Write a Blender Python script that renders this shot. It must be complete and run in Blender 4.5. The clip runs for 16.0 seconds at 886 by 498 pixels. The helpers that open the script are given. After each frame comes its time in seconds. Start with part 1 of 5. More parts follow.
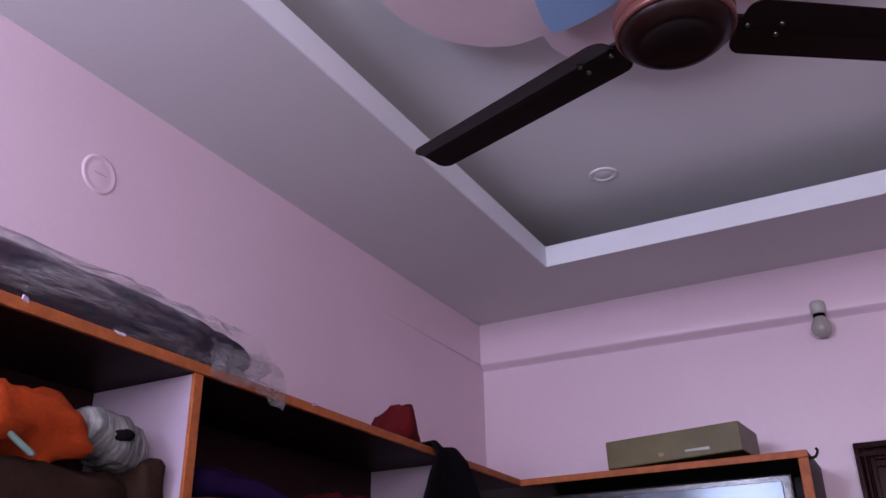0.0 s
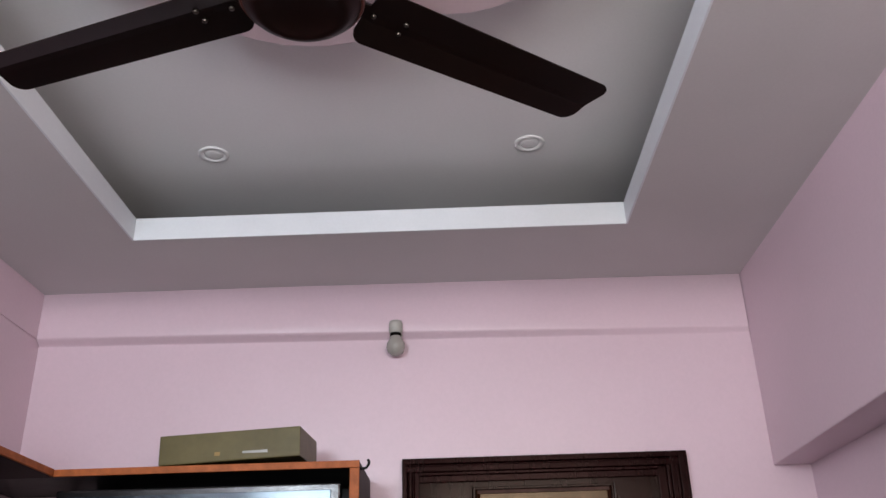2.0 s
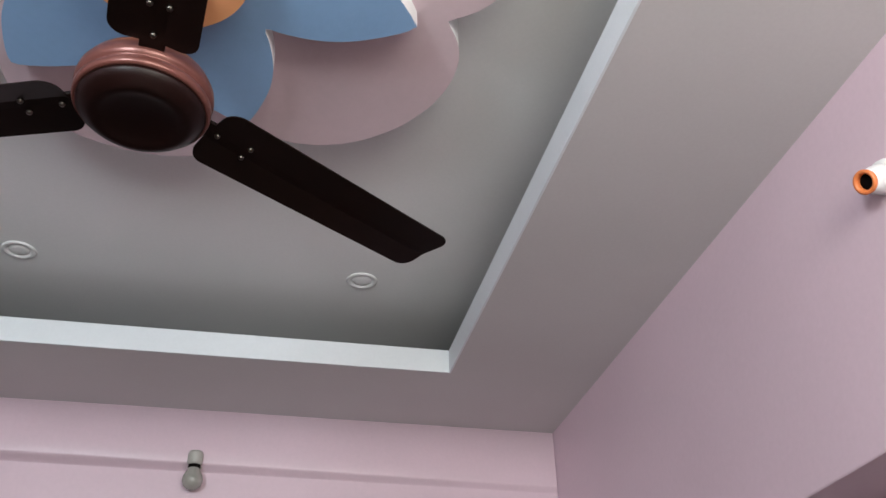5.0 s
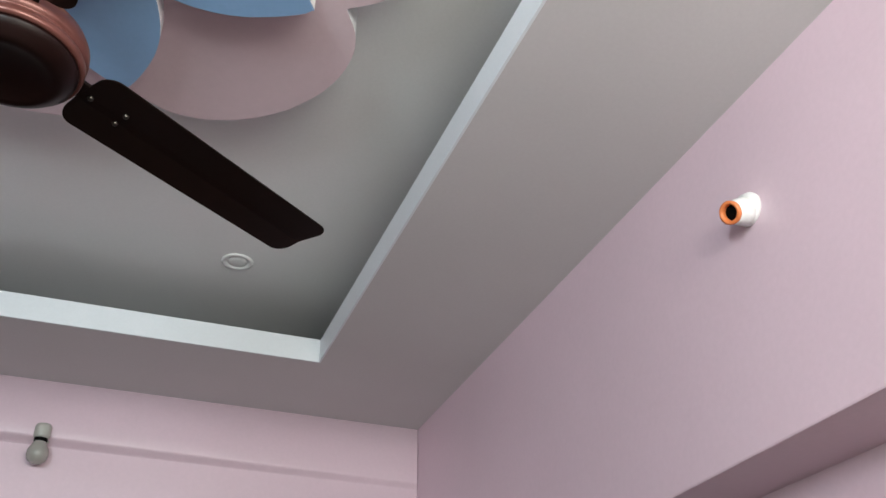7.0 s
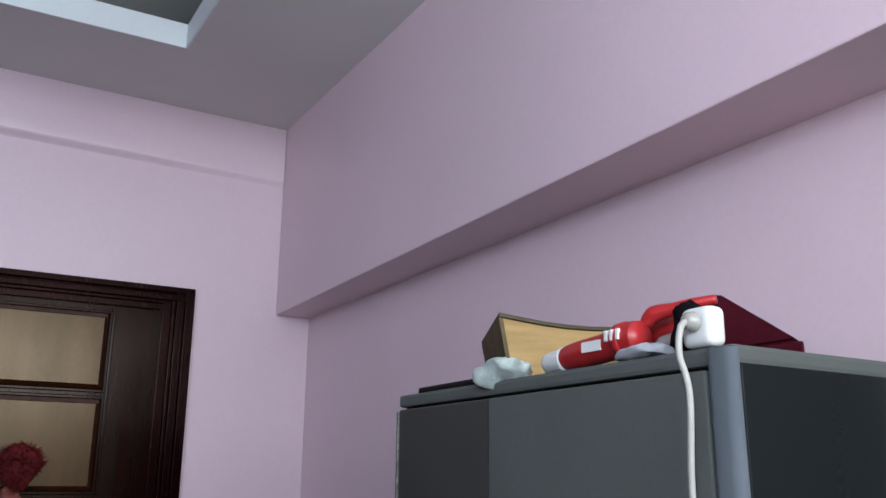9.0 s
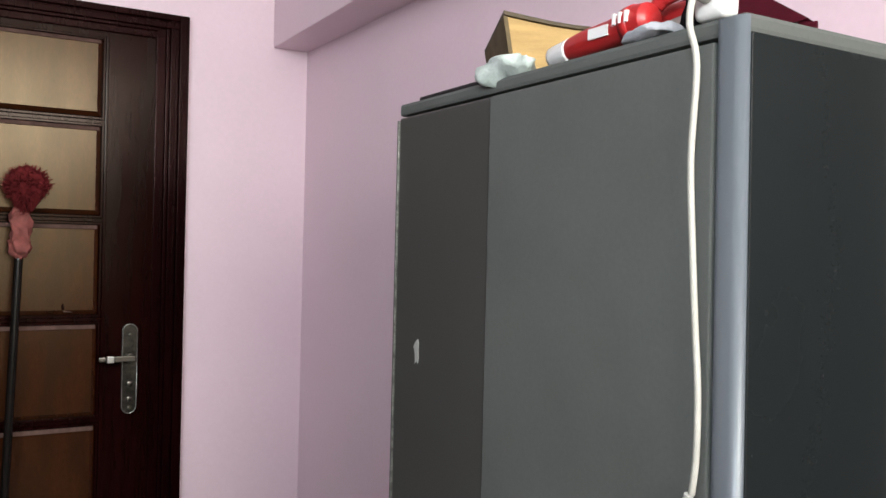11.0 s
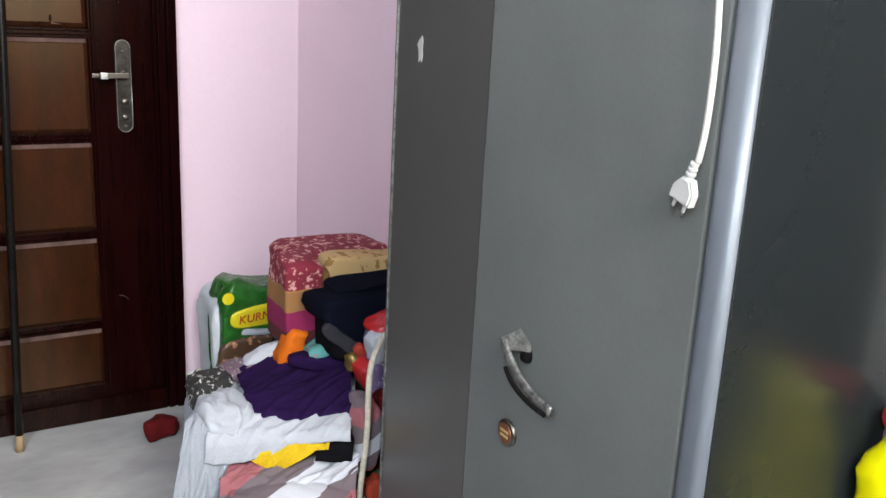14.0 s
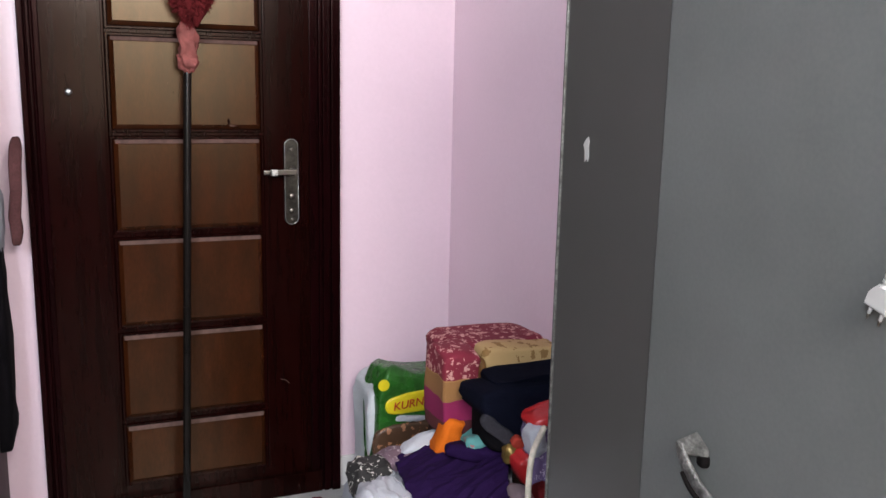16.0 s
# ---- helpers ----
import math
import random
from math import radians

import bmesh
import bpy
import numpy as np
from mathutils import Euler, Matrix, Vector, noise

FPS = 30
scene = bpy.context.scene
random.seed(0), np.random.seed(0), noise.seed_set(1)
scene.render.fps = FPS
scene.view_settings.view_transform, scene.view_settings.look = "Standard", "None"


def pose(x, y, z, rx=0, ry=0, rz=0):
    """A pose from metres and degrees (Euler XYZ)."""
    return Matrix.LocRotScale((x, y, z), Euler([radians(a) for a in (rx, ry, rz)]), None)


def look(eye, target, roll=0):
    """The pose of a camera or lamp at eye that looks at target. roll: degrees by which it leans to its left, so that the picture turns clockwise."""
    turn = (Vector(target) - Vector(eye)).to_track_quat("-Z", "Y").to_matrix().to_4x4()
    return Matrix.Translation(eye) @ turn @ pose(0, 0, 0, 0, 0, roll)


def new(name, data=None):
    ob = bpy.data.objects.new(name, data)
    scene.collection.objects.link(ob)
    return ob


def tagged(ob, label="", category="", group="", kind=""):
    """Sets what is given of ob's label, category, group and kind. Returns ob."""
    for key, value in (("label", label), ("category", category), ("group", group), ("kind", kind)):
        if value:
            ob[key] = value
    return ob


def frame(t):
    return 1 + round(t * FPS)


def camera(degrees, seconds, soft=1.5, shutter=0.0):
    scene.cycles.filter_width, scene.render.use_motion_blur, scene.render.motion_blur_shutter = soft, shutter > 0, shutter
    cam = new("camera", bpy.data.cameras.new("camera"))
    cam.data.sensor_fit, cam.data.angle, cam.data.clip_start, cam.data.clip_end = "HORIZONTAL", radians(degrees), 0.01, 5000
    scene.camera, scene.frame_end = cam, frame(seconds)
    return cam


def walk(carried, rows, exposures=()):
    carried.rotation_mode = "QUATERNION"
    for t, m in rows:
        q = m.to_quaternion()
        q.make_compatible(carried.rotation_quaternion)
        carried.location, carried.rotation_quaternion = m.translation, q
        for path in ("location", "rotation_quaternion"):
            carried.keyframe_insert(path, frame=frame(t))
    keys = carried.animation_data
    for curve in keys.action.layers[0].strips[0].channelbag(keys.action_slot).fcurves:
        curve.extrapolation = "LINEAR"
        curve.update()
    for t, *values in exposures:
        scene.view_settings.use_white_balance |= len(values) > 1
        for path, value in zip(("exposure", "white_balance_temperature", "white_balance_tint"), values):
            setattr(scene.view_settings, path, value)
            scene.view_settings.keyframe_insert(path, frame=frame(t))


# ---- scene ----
cam = camera(53.8, 16.0)

PATH = [
    (0, (0.238, -0.010, 1.541), (-0.614, 1.597, 2.374), -1.0),
    (0.5, (0.22, 0.05, 1.537), (-0.354, 1.792, 2.334), -1.4),
    (1, (0.229, 0.088, 1.54), (-0.102, 1.91, 2.296), -1.8),
    (1.5, (0.245, 0.12, 1.529), (0.098, 1.953, 2.316), -1.6),
    (2, (0.258, 0.129, 1.531), (0.238, 1.945, 2.368), -1.7),
    (2.5, (0.256, 0.142, 1.537), (0.35, 1.935, 2.418), -1.8),
    (3, (0.27, 0.148, 1.541), (0.443, 1.917, 2.459), -1.6),
    (3.5, (0.268, 0.151, 1.539), (0.492, 1.892, 2.497), -1.3),
    (4, (0.257, 0.172, 1.572), (0.548, 1.879, 2.573), -1.2),
    (6.5, (0.259, 0.156, 1.586), (0.757, 1.713, 2.739), -1.2),
    (7, (0.276, 0.165, 1.59), (0.889, 1.742, 2.657), -0.6),
    (7.5, (0.288, 0.178, 1.575), (1.019, 1.78, 2.522), -0.2),
    (8, (0.281, 0.186, 1.564), (1.112, 1.804, 2.396), 0.0),
    (8.5, (0.281, 0.191, 1.548), (1.2, 1.837, 2.217), 0.2),
    (9, (0.284, 0.194, 1.52), (1.261, 1.864, 2.027), 0.5),
    (11.3, (0.298, 0.221, 1.392), (1.308, 1.945, 1.32), 1.6),
    (11.5, (0.297, 0.223, 1.38), (1.3, 1.949, 1.264), 1.9),
    (12, (0.286, 0.225, 1.355), (1.286, 1.938, 1.099), 2.2),
    (12.5, (0.292, 0.233, 1.325), (1.292, 1.927, 0.964), 2.6),
    (13, (0.294, 0.234, 1.313), (1.306, 1.904, 0.882), 2.9),
    (13.5, (0.294, 0.233, 1.307), (1.31, 1.885, 0.821), 3.0),
    (14, (0.292, 0.23, 1.295), (1.3, 1.874, 0.763), 3.1),
    (14.5, (0.288, 0.231, 1.288), (1.26, 1.891, 0.741), 2.7),
    (15, (0.274, 0.229, 1.294), (1.177, 1.942, 0.793), 2.1),
    (15.5, (0.254, 0.233, 1.311), (1.084, 2.0, 0.875), 1.6),
    (16, (0.232, 0.24, 1.329), (0.98, 2.058, 0.961), 1.2),
]
walk(cam, [(t, look(eye, target, roll)) for t, eye, target, roll in PATH],
     [(0, -1.16, 5950, 40), (0.5, -0.76, 6050, 26), (1.5, -0.62, 6450, 14), (3.5, -0.70, 6750, 9), (6.5, -0.57, 6400, 2), (7, -0.62, 6500, 1), (8, -0.78, 6700, 0), (8.5, -0.78, 6050, 0), (9, -0.74, 5700, 3), (11.3, 0.14, 6650, 4), (12.5, 0.57, 6650, 5), (14, 0.72, 6330, 5), (15, 0.68, 6320, 7), (16, 0.51, 6450, 11)])

# ---- light ----
world = bpy.data.worlds.new("world")
scene.world = world
world.use_nodes = True
wn = world.node_tree
sky = wn.nodes.new("ShaderNodeTexSky")
sky.sky_type, sky.sun_disc = "NISHITA", False
sky.sun_elevation, sky.sun_rotation = radians(38), radians(180)
wn.links.new(sky.outputs[0], wn.nodes["Background"].inputs[0])
wn.nodes["Background"].inputs[1].default_value = 0.12

sun = new("sun", bpy.data.lights.new("sun", "SUN"))
sun.data.energy, sun.data.angle, sun.data.color = 2.5, radians(0.5), (1.0, 0.95, 0.88)
sun.matrix_world = look((0, 0, 5), (1.2, -2.2, 0))


def window_light(name, centre, target, w, h, power, color):
    lamp = new(name, bpy.data.lights.new(name, "AREA"))
    lamp.data.shape, lamp.data.size, lamp.data.size_y = "RECTANGLE", w, h
    lamp.data.energy, lamp.data.color = power, color
    lamp.matrix_world = look(centre, target)
    return lamp


SOUTH, NORTH, WEST, EAST = -0.62, 2.905, -1.143, 1.353
window_light("window_sky_light", (0.665, SOUTH - 0.06, 2.21), (0.665, 2.0, 2.09), 1.18, 0.66, 56, (1.0, 0.97, 0.93))
window_light("window_low_light", (0.665, SOUTH - 0.06, 1.42), (0.665, 2.0, 1.42), 1.18, 0.74, 8, (1.0, 0.92, 0.78))
window_light("side_window_sky_light", (-0.760, SOUTH - 0.06, 2.26), (-0.160, 2.0, 2.08), 0.56, 0.62, 64, (0.80, 0.91, 1.0))

# ---- materials ----


def material(name, base, rough=0.6, metal=0.0, vary=0.12, scale=6.0, grain=60.0, bump=0.15, coat=0.0, second=None, stretch=(1, 1, 1), spec=0.5, depth=0.004, coat_rough=0.12, tint=(1, 1, 1)):
    m = bpy.data.materials.new(name)
    m.use_nodes = True
    nt = m.node_tree
    b = nt.nodes["Principled BSDF"]
    tex = nt.nodes.new("ShaderNodeTexCoord")
    mp = nt.nodes.new("ShaderNodeMapping")
    mp.inputs["Scale"].default_value = stretch
    nt.links.new(tex.outputs["Object"], mp.inputs[0])
    big = nt.nodes.new("ShaderNodeTexNoise")
    big.inputs["Scale"].default_value, big.inputs["Detail"].default_value = scale, 4
    fine = nt.nodes.new("ShaderNodeTexNoise")
    fine.inputs["Scale"].default_value, fine.inputs["Detail"].default_value = grain, 3
    for n in (big, fine):
        nt.links.new(mp.outputs[0], n.inputs["Vector"])
    ramp = nt.nodes.new("ShaderNodeMix")
    ramp.data_type = "RGBA"
    other = second or tuple(c * (1 - vary) for c in base)
    ramp.inputs[6].default_value, ramp.inputs[7].default_value = (*base, 1), (*other, 1)
    rr = nt.nodes.new("ShaderNodeMapRange")
    rr.inputs[1].default_value, rr.inputs[2].default_value = 0.35, 0.65
    nt.links.new(big.outputs["Fac"], rr.inputs[0])
    nt.links.new(rr.outputs[0], ramp.inputs[0])
    fm = nt.nodes.new("ShaderNodeMix")
    fm.data_type, fm.blend_type = "RGBA", "MULTIPLY"
    fm.inputs[0].default_value = min(1.0, vary * 1.5)
    nt.links.new(ramp.outputs[2], fm.inputs[6])
    nt.links.new(fine.outputs["Fac"], fm.inputs[7])
    nt.links.new(fm.outputs[2], b.inputs["Base Color"])
    b.inputs["Metallic"].default_value = metal
    b.inputs["Specular IOR Level"].default_value = spec
    b.inputs["Specular Tint"].default_value = (*tint, 1)
    b.inputs["Coat Weight"].default_value = coat
    b.inputs["Coat Roughness"].default_value = coat_rough
    rv = nt.nodes.new("ShaderNodeMapRange")
    rv.inputs[3].default_value, rv.inputs[4].default_value = max(0.02, rough - 0.06), min(1.0, rough + 0.06)
    nt.links.new(big.outputs["Fac"], rv.inputs[0])
    nt.links.new(rv.outputs[0], b.inputs["Roughness"])
    if bump:
        bp = nt.nodes.new("ShaderNodeBump")
        bp.inputs["Strength"].default_value, bp.inputs["Distance"].default_value = bump, depth
        nt.links.new(fine.outputs["Fac"], bp.inputs["Height"])
        nt.links.new(bp.outputs[0], b.inputs["Normal"])
    return m


def bands(name, colors, axis, period, rough=0.85, coords="UV"):
    """Woven cloth with bands of colour along one axis of the object."""
    m = material(name, colors[0], rough, bump=0.4, grain=240, depth=0.002)
    nt = m.node_tree
    b = nt.nodes["Principled BSDF"]
    tex = nt.nodes.new("ShaderNodeTexCoord")
    sp = nt.nodes.new("ShaderNodeSeparateXYZ")
    nt.links.new(tex.outputs[coords], sp.inputs[0])
    mul = nt.nodes.new("ShaderNodeMath")
    mul.operation, mul.inputs[1].default_value = "MULTIPLY", period
    nt.links.new(sp.outputs[axis], mul.inputs[0])
    fr = nt.nodes.new("ShaderNodeMath")
    fr.operation = "FRACT"
    nt.links.new(mul.outputs[0], fr.inputs[0])
    cr = nt.nodes.new("ShaderNodeValToRGB")
    cr.color_ramp.interpolation = "CONSTANT"
    for i, c in enumerate(colors):
        e = cr.color_ramp.elements[i] if i < 2 else cr.color_ramp.elements.new(i / len(colors))
        e.position, e.color = i / len(colors), (*c, 1)
    nt.links.new(fr.outputs[0], cr.inputs[0])
    nt.links.new(cr.outputs[0], b.inputs["Base Color"])
    return m


def printed(name, ground, motif, scale, size=0.32, rough=0.85, third=None):
    """Cloth with a scattered printed motif."""
    m = material(name, ground, rough, bump=0.4, grain=240, depth=0.002)
    nt = m.node_tree
    b = nt.nodes["Principled BSDF"]
    tex = nt.nodes.new("ShaderNodeTexCoord")
    nz = nt.nodes.new("ShaderNodeTexNoise")
    nz.inputs["Scale"].default_value = scale * 2.2
    add = nt.nodes.new("ShaderNodeMixRGB")
    add.blend_type, add.inputs[0].default_value = "LINEAR_LIGHT", 0.02
    nt.links.new(tex.outputs["Object"], nz.inputs["Vector"])
    nt.links.new(tex.outputs["Object"], add.inputs[1])
    nt.links.new(nz.outputs["Color"], add.inputs[2])
    vo = nt.nodes.new("ShaderNodeTexVoronoi")
    vo.inputs["Scale"].default_value = scale
    nt.links.new(add.outputs[0], vo.inputs["Vector"])
    wv = nt.nodes.new("ShaderNodeMath")
    wv.operation, wv.inputs[1].default_value = "LESS_THAN", size
    nt.links.new(vo.outputs["Distance"], wv.inputs[0])
    mx = nt.nodes.new("ShaderNodeMix")
    mx.data_type = "RGBA"
    mx.inputs[6].default_value, mx.inputs[7].default_value = (*ground, 1), (*motif, 1)
    nt.links.new(wv.outputs[0], mx.inputs[0])
    nt.links.new(mx.outputs[2], b.inputs["Base Color"])
    return m


PINK = material("pink_wall_paint", (0.72, 0.555, 0.625), 0.36, vary=0.05, scale=1.6, grain=90, bump=0.06, spec=0.55)
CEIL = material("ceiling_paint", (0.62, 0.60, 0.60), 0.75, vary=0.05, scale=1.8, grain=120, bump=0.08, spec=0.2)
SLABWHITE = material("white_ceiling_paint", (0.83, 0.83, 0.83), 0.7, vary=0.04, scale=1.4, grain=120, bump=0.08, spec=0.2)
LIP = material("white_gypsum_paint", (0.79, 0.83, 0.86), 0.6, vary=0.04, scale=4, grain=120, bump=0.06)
ROSE = material("rose_board_paint", (0.66, 0.52, 0.55), 0.6, vary=0.05, scale=5)
BLUE = material("blue_board_paint", (0.25, 0.42, 0.66), 0.6, vary=0.06, scale=5)
PEACH = material("orange_board_paint", (0.80, 0.36, 0.16), 0.6, vary=0.06, scale=5)
MARBLE = material("grey_marble", (0.52, 0.515, 0.50), 0.25, vary=0.2, scale=2.6, grain=14, bump=0.02, second=(0.38, 0.38, 0.375), stretch=(1, 1.7, 1))
SKIRT = material("white_marble_skirting", (0.70, 0.68, 0.66), 0.3, vary=0.1, scale=5)
FRAME_WOOD = material("dark_red_polished_wood", (0.010, 0.0013, 0.0019), 0.19, vary=0.45, scale=5, grain=30, stretch=(9, 9, 0.7), coat=0.0, bump=0.06, spec=0.10, tint=(1.0, 0.6, 0.55))
DOOR_WOOD = material("brown_polished_wood", (0.013, 0.0020, 0.0016), 0.17, vary=0.45, scale=5, grain=26, stretch=(9, 9, 0.6), bump=0.02, spec=0.11, tint=(1.0, 0.8, 0.7))
PANEL_WOOD = material("amber_polished_veneer", (0.044, 0.0115, 0.0034), 0.24, vary=0.38, scale=7, grain=70, stretch=(3, 3, 0.8), bump=0.018, spec=0.34, tint=(1.0, 0.79, 0.54))
# pale brown: painted highlight on panel ledges, also the real scratch and chip
LIT_LEDGE_CHIP = material("lit_ledge_and_chip_lacquer", (0.15, 0.085, 0.070), 0.7, vary=0.35, scale=14, grain=60, stretch=(2, 1, 1), spec=0.2)
LOCK_STEEL = material("tarnished_steel", (0.125, 0.115, 0.10), 0.33, 1.0, vary=0.5, scale=38, grain=150, bump=0.12, second=(0.055, 0.050, 0.044))
STEEL = material("satin_steel", (0.165, 0.15, 0.13), 0.34, 1.0, vary=0.12, scale=30, bump=0.05)
WORN = material("worn_whitish_chrome", (0.40, 0.40, 0.38), 0.42, 0.7, vary=0.55, scale=70, grain=240, bump=0.4, second=(0.16, 0.16, 0.15))
COPPER = material("copper_badge", (0.22, 0.085, 0.035), 0.4, 0.5, vary=0.3, scale=60)
CHROME = material("worn_chrome", (0.45, 0.45, 0.43), 0.34, 1.0, vary=0.3, scale=60, grain=200, bump=0.2)
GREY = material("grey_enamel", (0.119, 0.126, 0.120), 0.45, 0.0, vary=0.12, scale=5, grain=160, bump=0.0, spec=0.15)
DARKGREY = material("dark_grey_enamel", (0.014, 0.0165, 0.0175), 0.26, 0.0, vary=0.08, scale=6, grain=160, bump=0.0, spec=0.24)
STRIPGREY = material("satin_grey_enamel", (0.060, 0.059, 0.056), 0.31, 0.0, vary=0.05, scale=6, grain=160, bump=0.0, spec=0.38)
SILVER = material("silver_grey_enamel", (0.125, 0.143, 0.165), 0.38, 0.1, vary=0.06, scale=5, bump=0.02)
LAMINATE = material("dark_brown_laminate", (0.026, 0.0095, 0.010), 0.5, vary=0.2, scale=6, spec=0.12)
BLACKWOOD = material("black_laminate", (0.012, 0.011, 0.012), 0.4, vary=0.2, scale=6, spec=0.15)
EDGE = material("orange_edge_banding", (0.50, 0.14, 0.04), 0.5, vary=0.25, scale=12, grain=50, stretch=(3, 3, 3), spec=0.2)
LILAC = material("lilac_laminate", (0.46, 0.37, 0.46), 0.5, vary=0.05)
SCREEN = material("dark_glossy_screen", (0.020, 0.028, 0.034), 0.13, vary=0.15, scale=3, bump=0.0, spec=0.55, tint=(0.75, 0.9, 1.0))
BEZEL = material("black_gloss_plastic", (0.012, 0.012, 0.013), 0.2, vary=0.1)
FAN_DARK = material("dark_brown_fan_enamel", (0.009, 0.0032, 0.0022), 0.36, 0.0, vary=0.2, scale=8, bump=0.03, spec=0.22)
FAN_CAP = material("reddish_brown_fan_enamel", (0.012, 0.0035, 0.0028), 0.40, 0.1, vary=0.15, scale=8, bump=0.02, spec=0.22)
FAN_COPPER = material("copper_brown_enamel", (0.17, 0.060, 0.048), 0.30, 0.35, vary=0.1, scale=8, bump=0.02)
WHITE_PL = material("white_plastic", (0.42, 0.42, 0.40), 0.4, vary=0.06, scale=20)
CREAM_PL = material("cream_cable_plastic", (0.46, 0.45, 0.41), 0.45, vary=0.08, scale=20)
GREYGLASS = material("frosted_grey_glass", (0.40, 0.385, 0.35), 0.2, vary=0.15, scale=30)
DARK = material("dark_hole", (0.006, 0.005, 0.005), 0.9, spec=0.05)
BRASS = material("copper_contact", (0.75, 0.22, 0.07), 0.4, vary=0.1)
OLIVE = material("olive_card", (0.16, 0.135, 0.055), 0.42, vary=0.2, scale=9, grain=40, spec=0.3)
PAPER = material("aged_paper_edges", (0.52, 0.34, 0.135), 0.85, vary=0.2, scale=10, grain=160, stretch=(1, 1, 9))
SPINE = material("worn_tan_board", (0.20, 0.15, 0.085), 0.8, vary=0.3, scale=14, grain=90, spec=0.15)
ADAPTOR = material("bright_white_plastic", (0.80, 0.80, 0.79), 0.35, vary=0.04, scale=20)
COVER = material("dark_brown_book_cover", (0.115, 0.088, 0.055), 0.6, vary=0.3, scale=12, spec=0.2)
MAROON = material("maroon_board", (0.085, 0.006, 0.016), 0.5, vary=0.2, scale=10, spec=0.2)
RED_PL = material("red_plastic", (0.44, 0.020, 0.022), 0.35, vary=0.12, scale=20)
BLACK_CL = material("black_cloth", (0.007, 0.006, 0.008), 0.95, vary=0.3, grain=200, bump=0.4, spec=0.08)
MINT_CL = material("mint_white_cloth", (0.62, 0.70, 0.66), 0.9, vary=0.2, scale=30, grain=200, bump=0.4)
PURPLE = material("purple_cotton", (0.019, 0.0055, 0.047), 0.9, vary=0.25, scale=10, grain=220, bump=0.4, spec=0.1)
WHITE_CL = material("white_cotton", (0.46, 0.47, 0.51), 0.9, vary=0.1, scale=8, grain=220, bump=0.35)
GREY_CL = material("pale_grey_cotton", (0.34, 0.36, 0.395), 0.9, vary=0.12, scale=8, grain=220, bump=0.35)
YELLOW = material("yellow_cotton", (0.70, 0.46, 0.015), 0.85, vary=0.2, scale=10, grain=220, bump=0.4, spec=0.15)
NAVY = material("navy_wool", (0.004, 0.005, 0.013), 0.95, vary=0.3, scale=10, grain=220, bump=0.4, spec=0.06)
GOLDCL = material("gold_brocade", (0.20, 0.095, 0.03), 0.6, vary=0.35, scale=60, grain=220, bump=0.3, spec=0.15)
ORANGE_CL = material("orange_knit", (0.50, 0.065, 0.010), 0.95, vary=0.3, scale=18, grain=260, bump=0.3, spec=0.1)
KNIT = material("grey_white_rib_knit", (0.40, 0.41, 0.39), 0.95, vary=0.4, scale=2.5, grain=9, second=(0.13, 0.13, 0.13), stretch=(6, 42, 6), bump=0.6, spec=0.1)
BROWN_CL = material("brown_suede_cloth", (0.045, 0.022, 0.015), 0.9, vary=0.35, scale=14, grain=180, bump=0.4, spec=0.1)
STRAP_CL = material("dusky_brown_strap", (0.11, 0.045, 0.045), 0.9, vary=0.35, scale=14, grain=160, bump=0.4, spec=0.1)
RED_CL = material("dark_red_cloth", (0.15, 0.010, 0.012), 0.9, vary=0.3, scale=14, grain=200, bump=0.4, spec=0.1)
TEAL_CL = printed("teal_print_cloth", (0.08, 0.25, 0.24), (0.35, 0.12, 0.12), 40, 0.3)
BEDPRINT = printed("red_printed_cotton", (0.16, 0.010, 0.026), (0.52, 0.27, 0.24), 46, 0.36)
BEIGE_PRINT = printed("beige_printed_cotton", (0.42, 0.28, 0.12), (0.22, 0.12, 0.035), 26, 0.36)
NET = printed("black_white_print", (0.018, 0.016, 0.016), (0.48, 0.46, 0.42), 50, 0.30)
VIOLET_PRINT = printed("violet_floral_print", (0.13, 0.09, 0.20), (0.50, 0.44, 0.55), 60, 0.26)


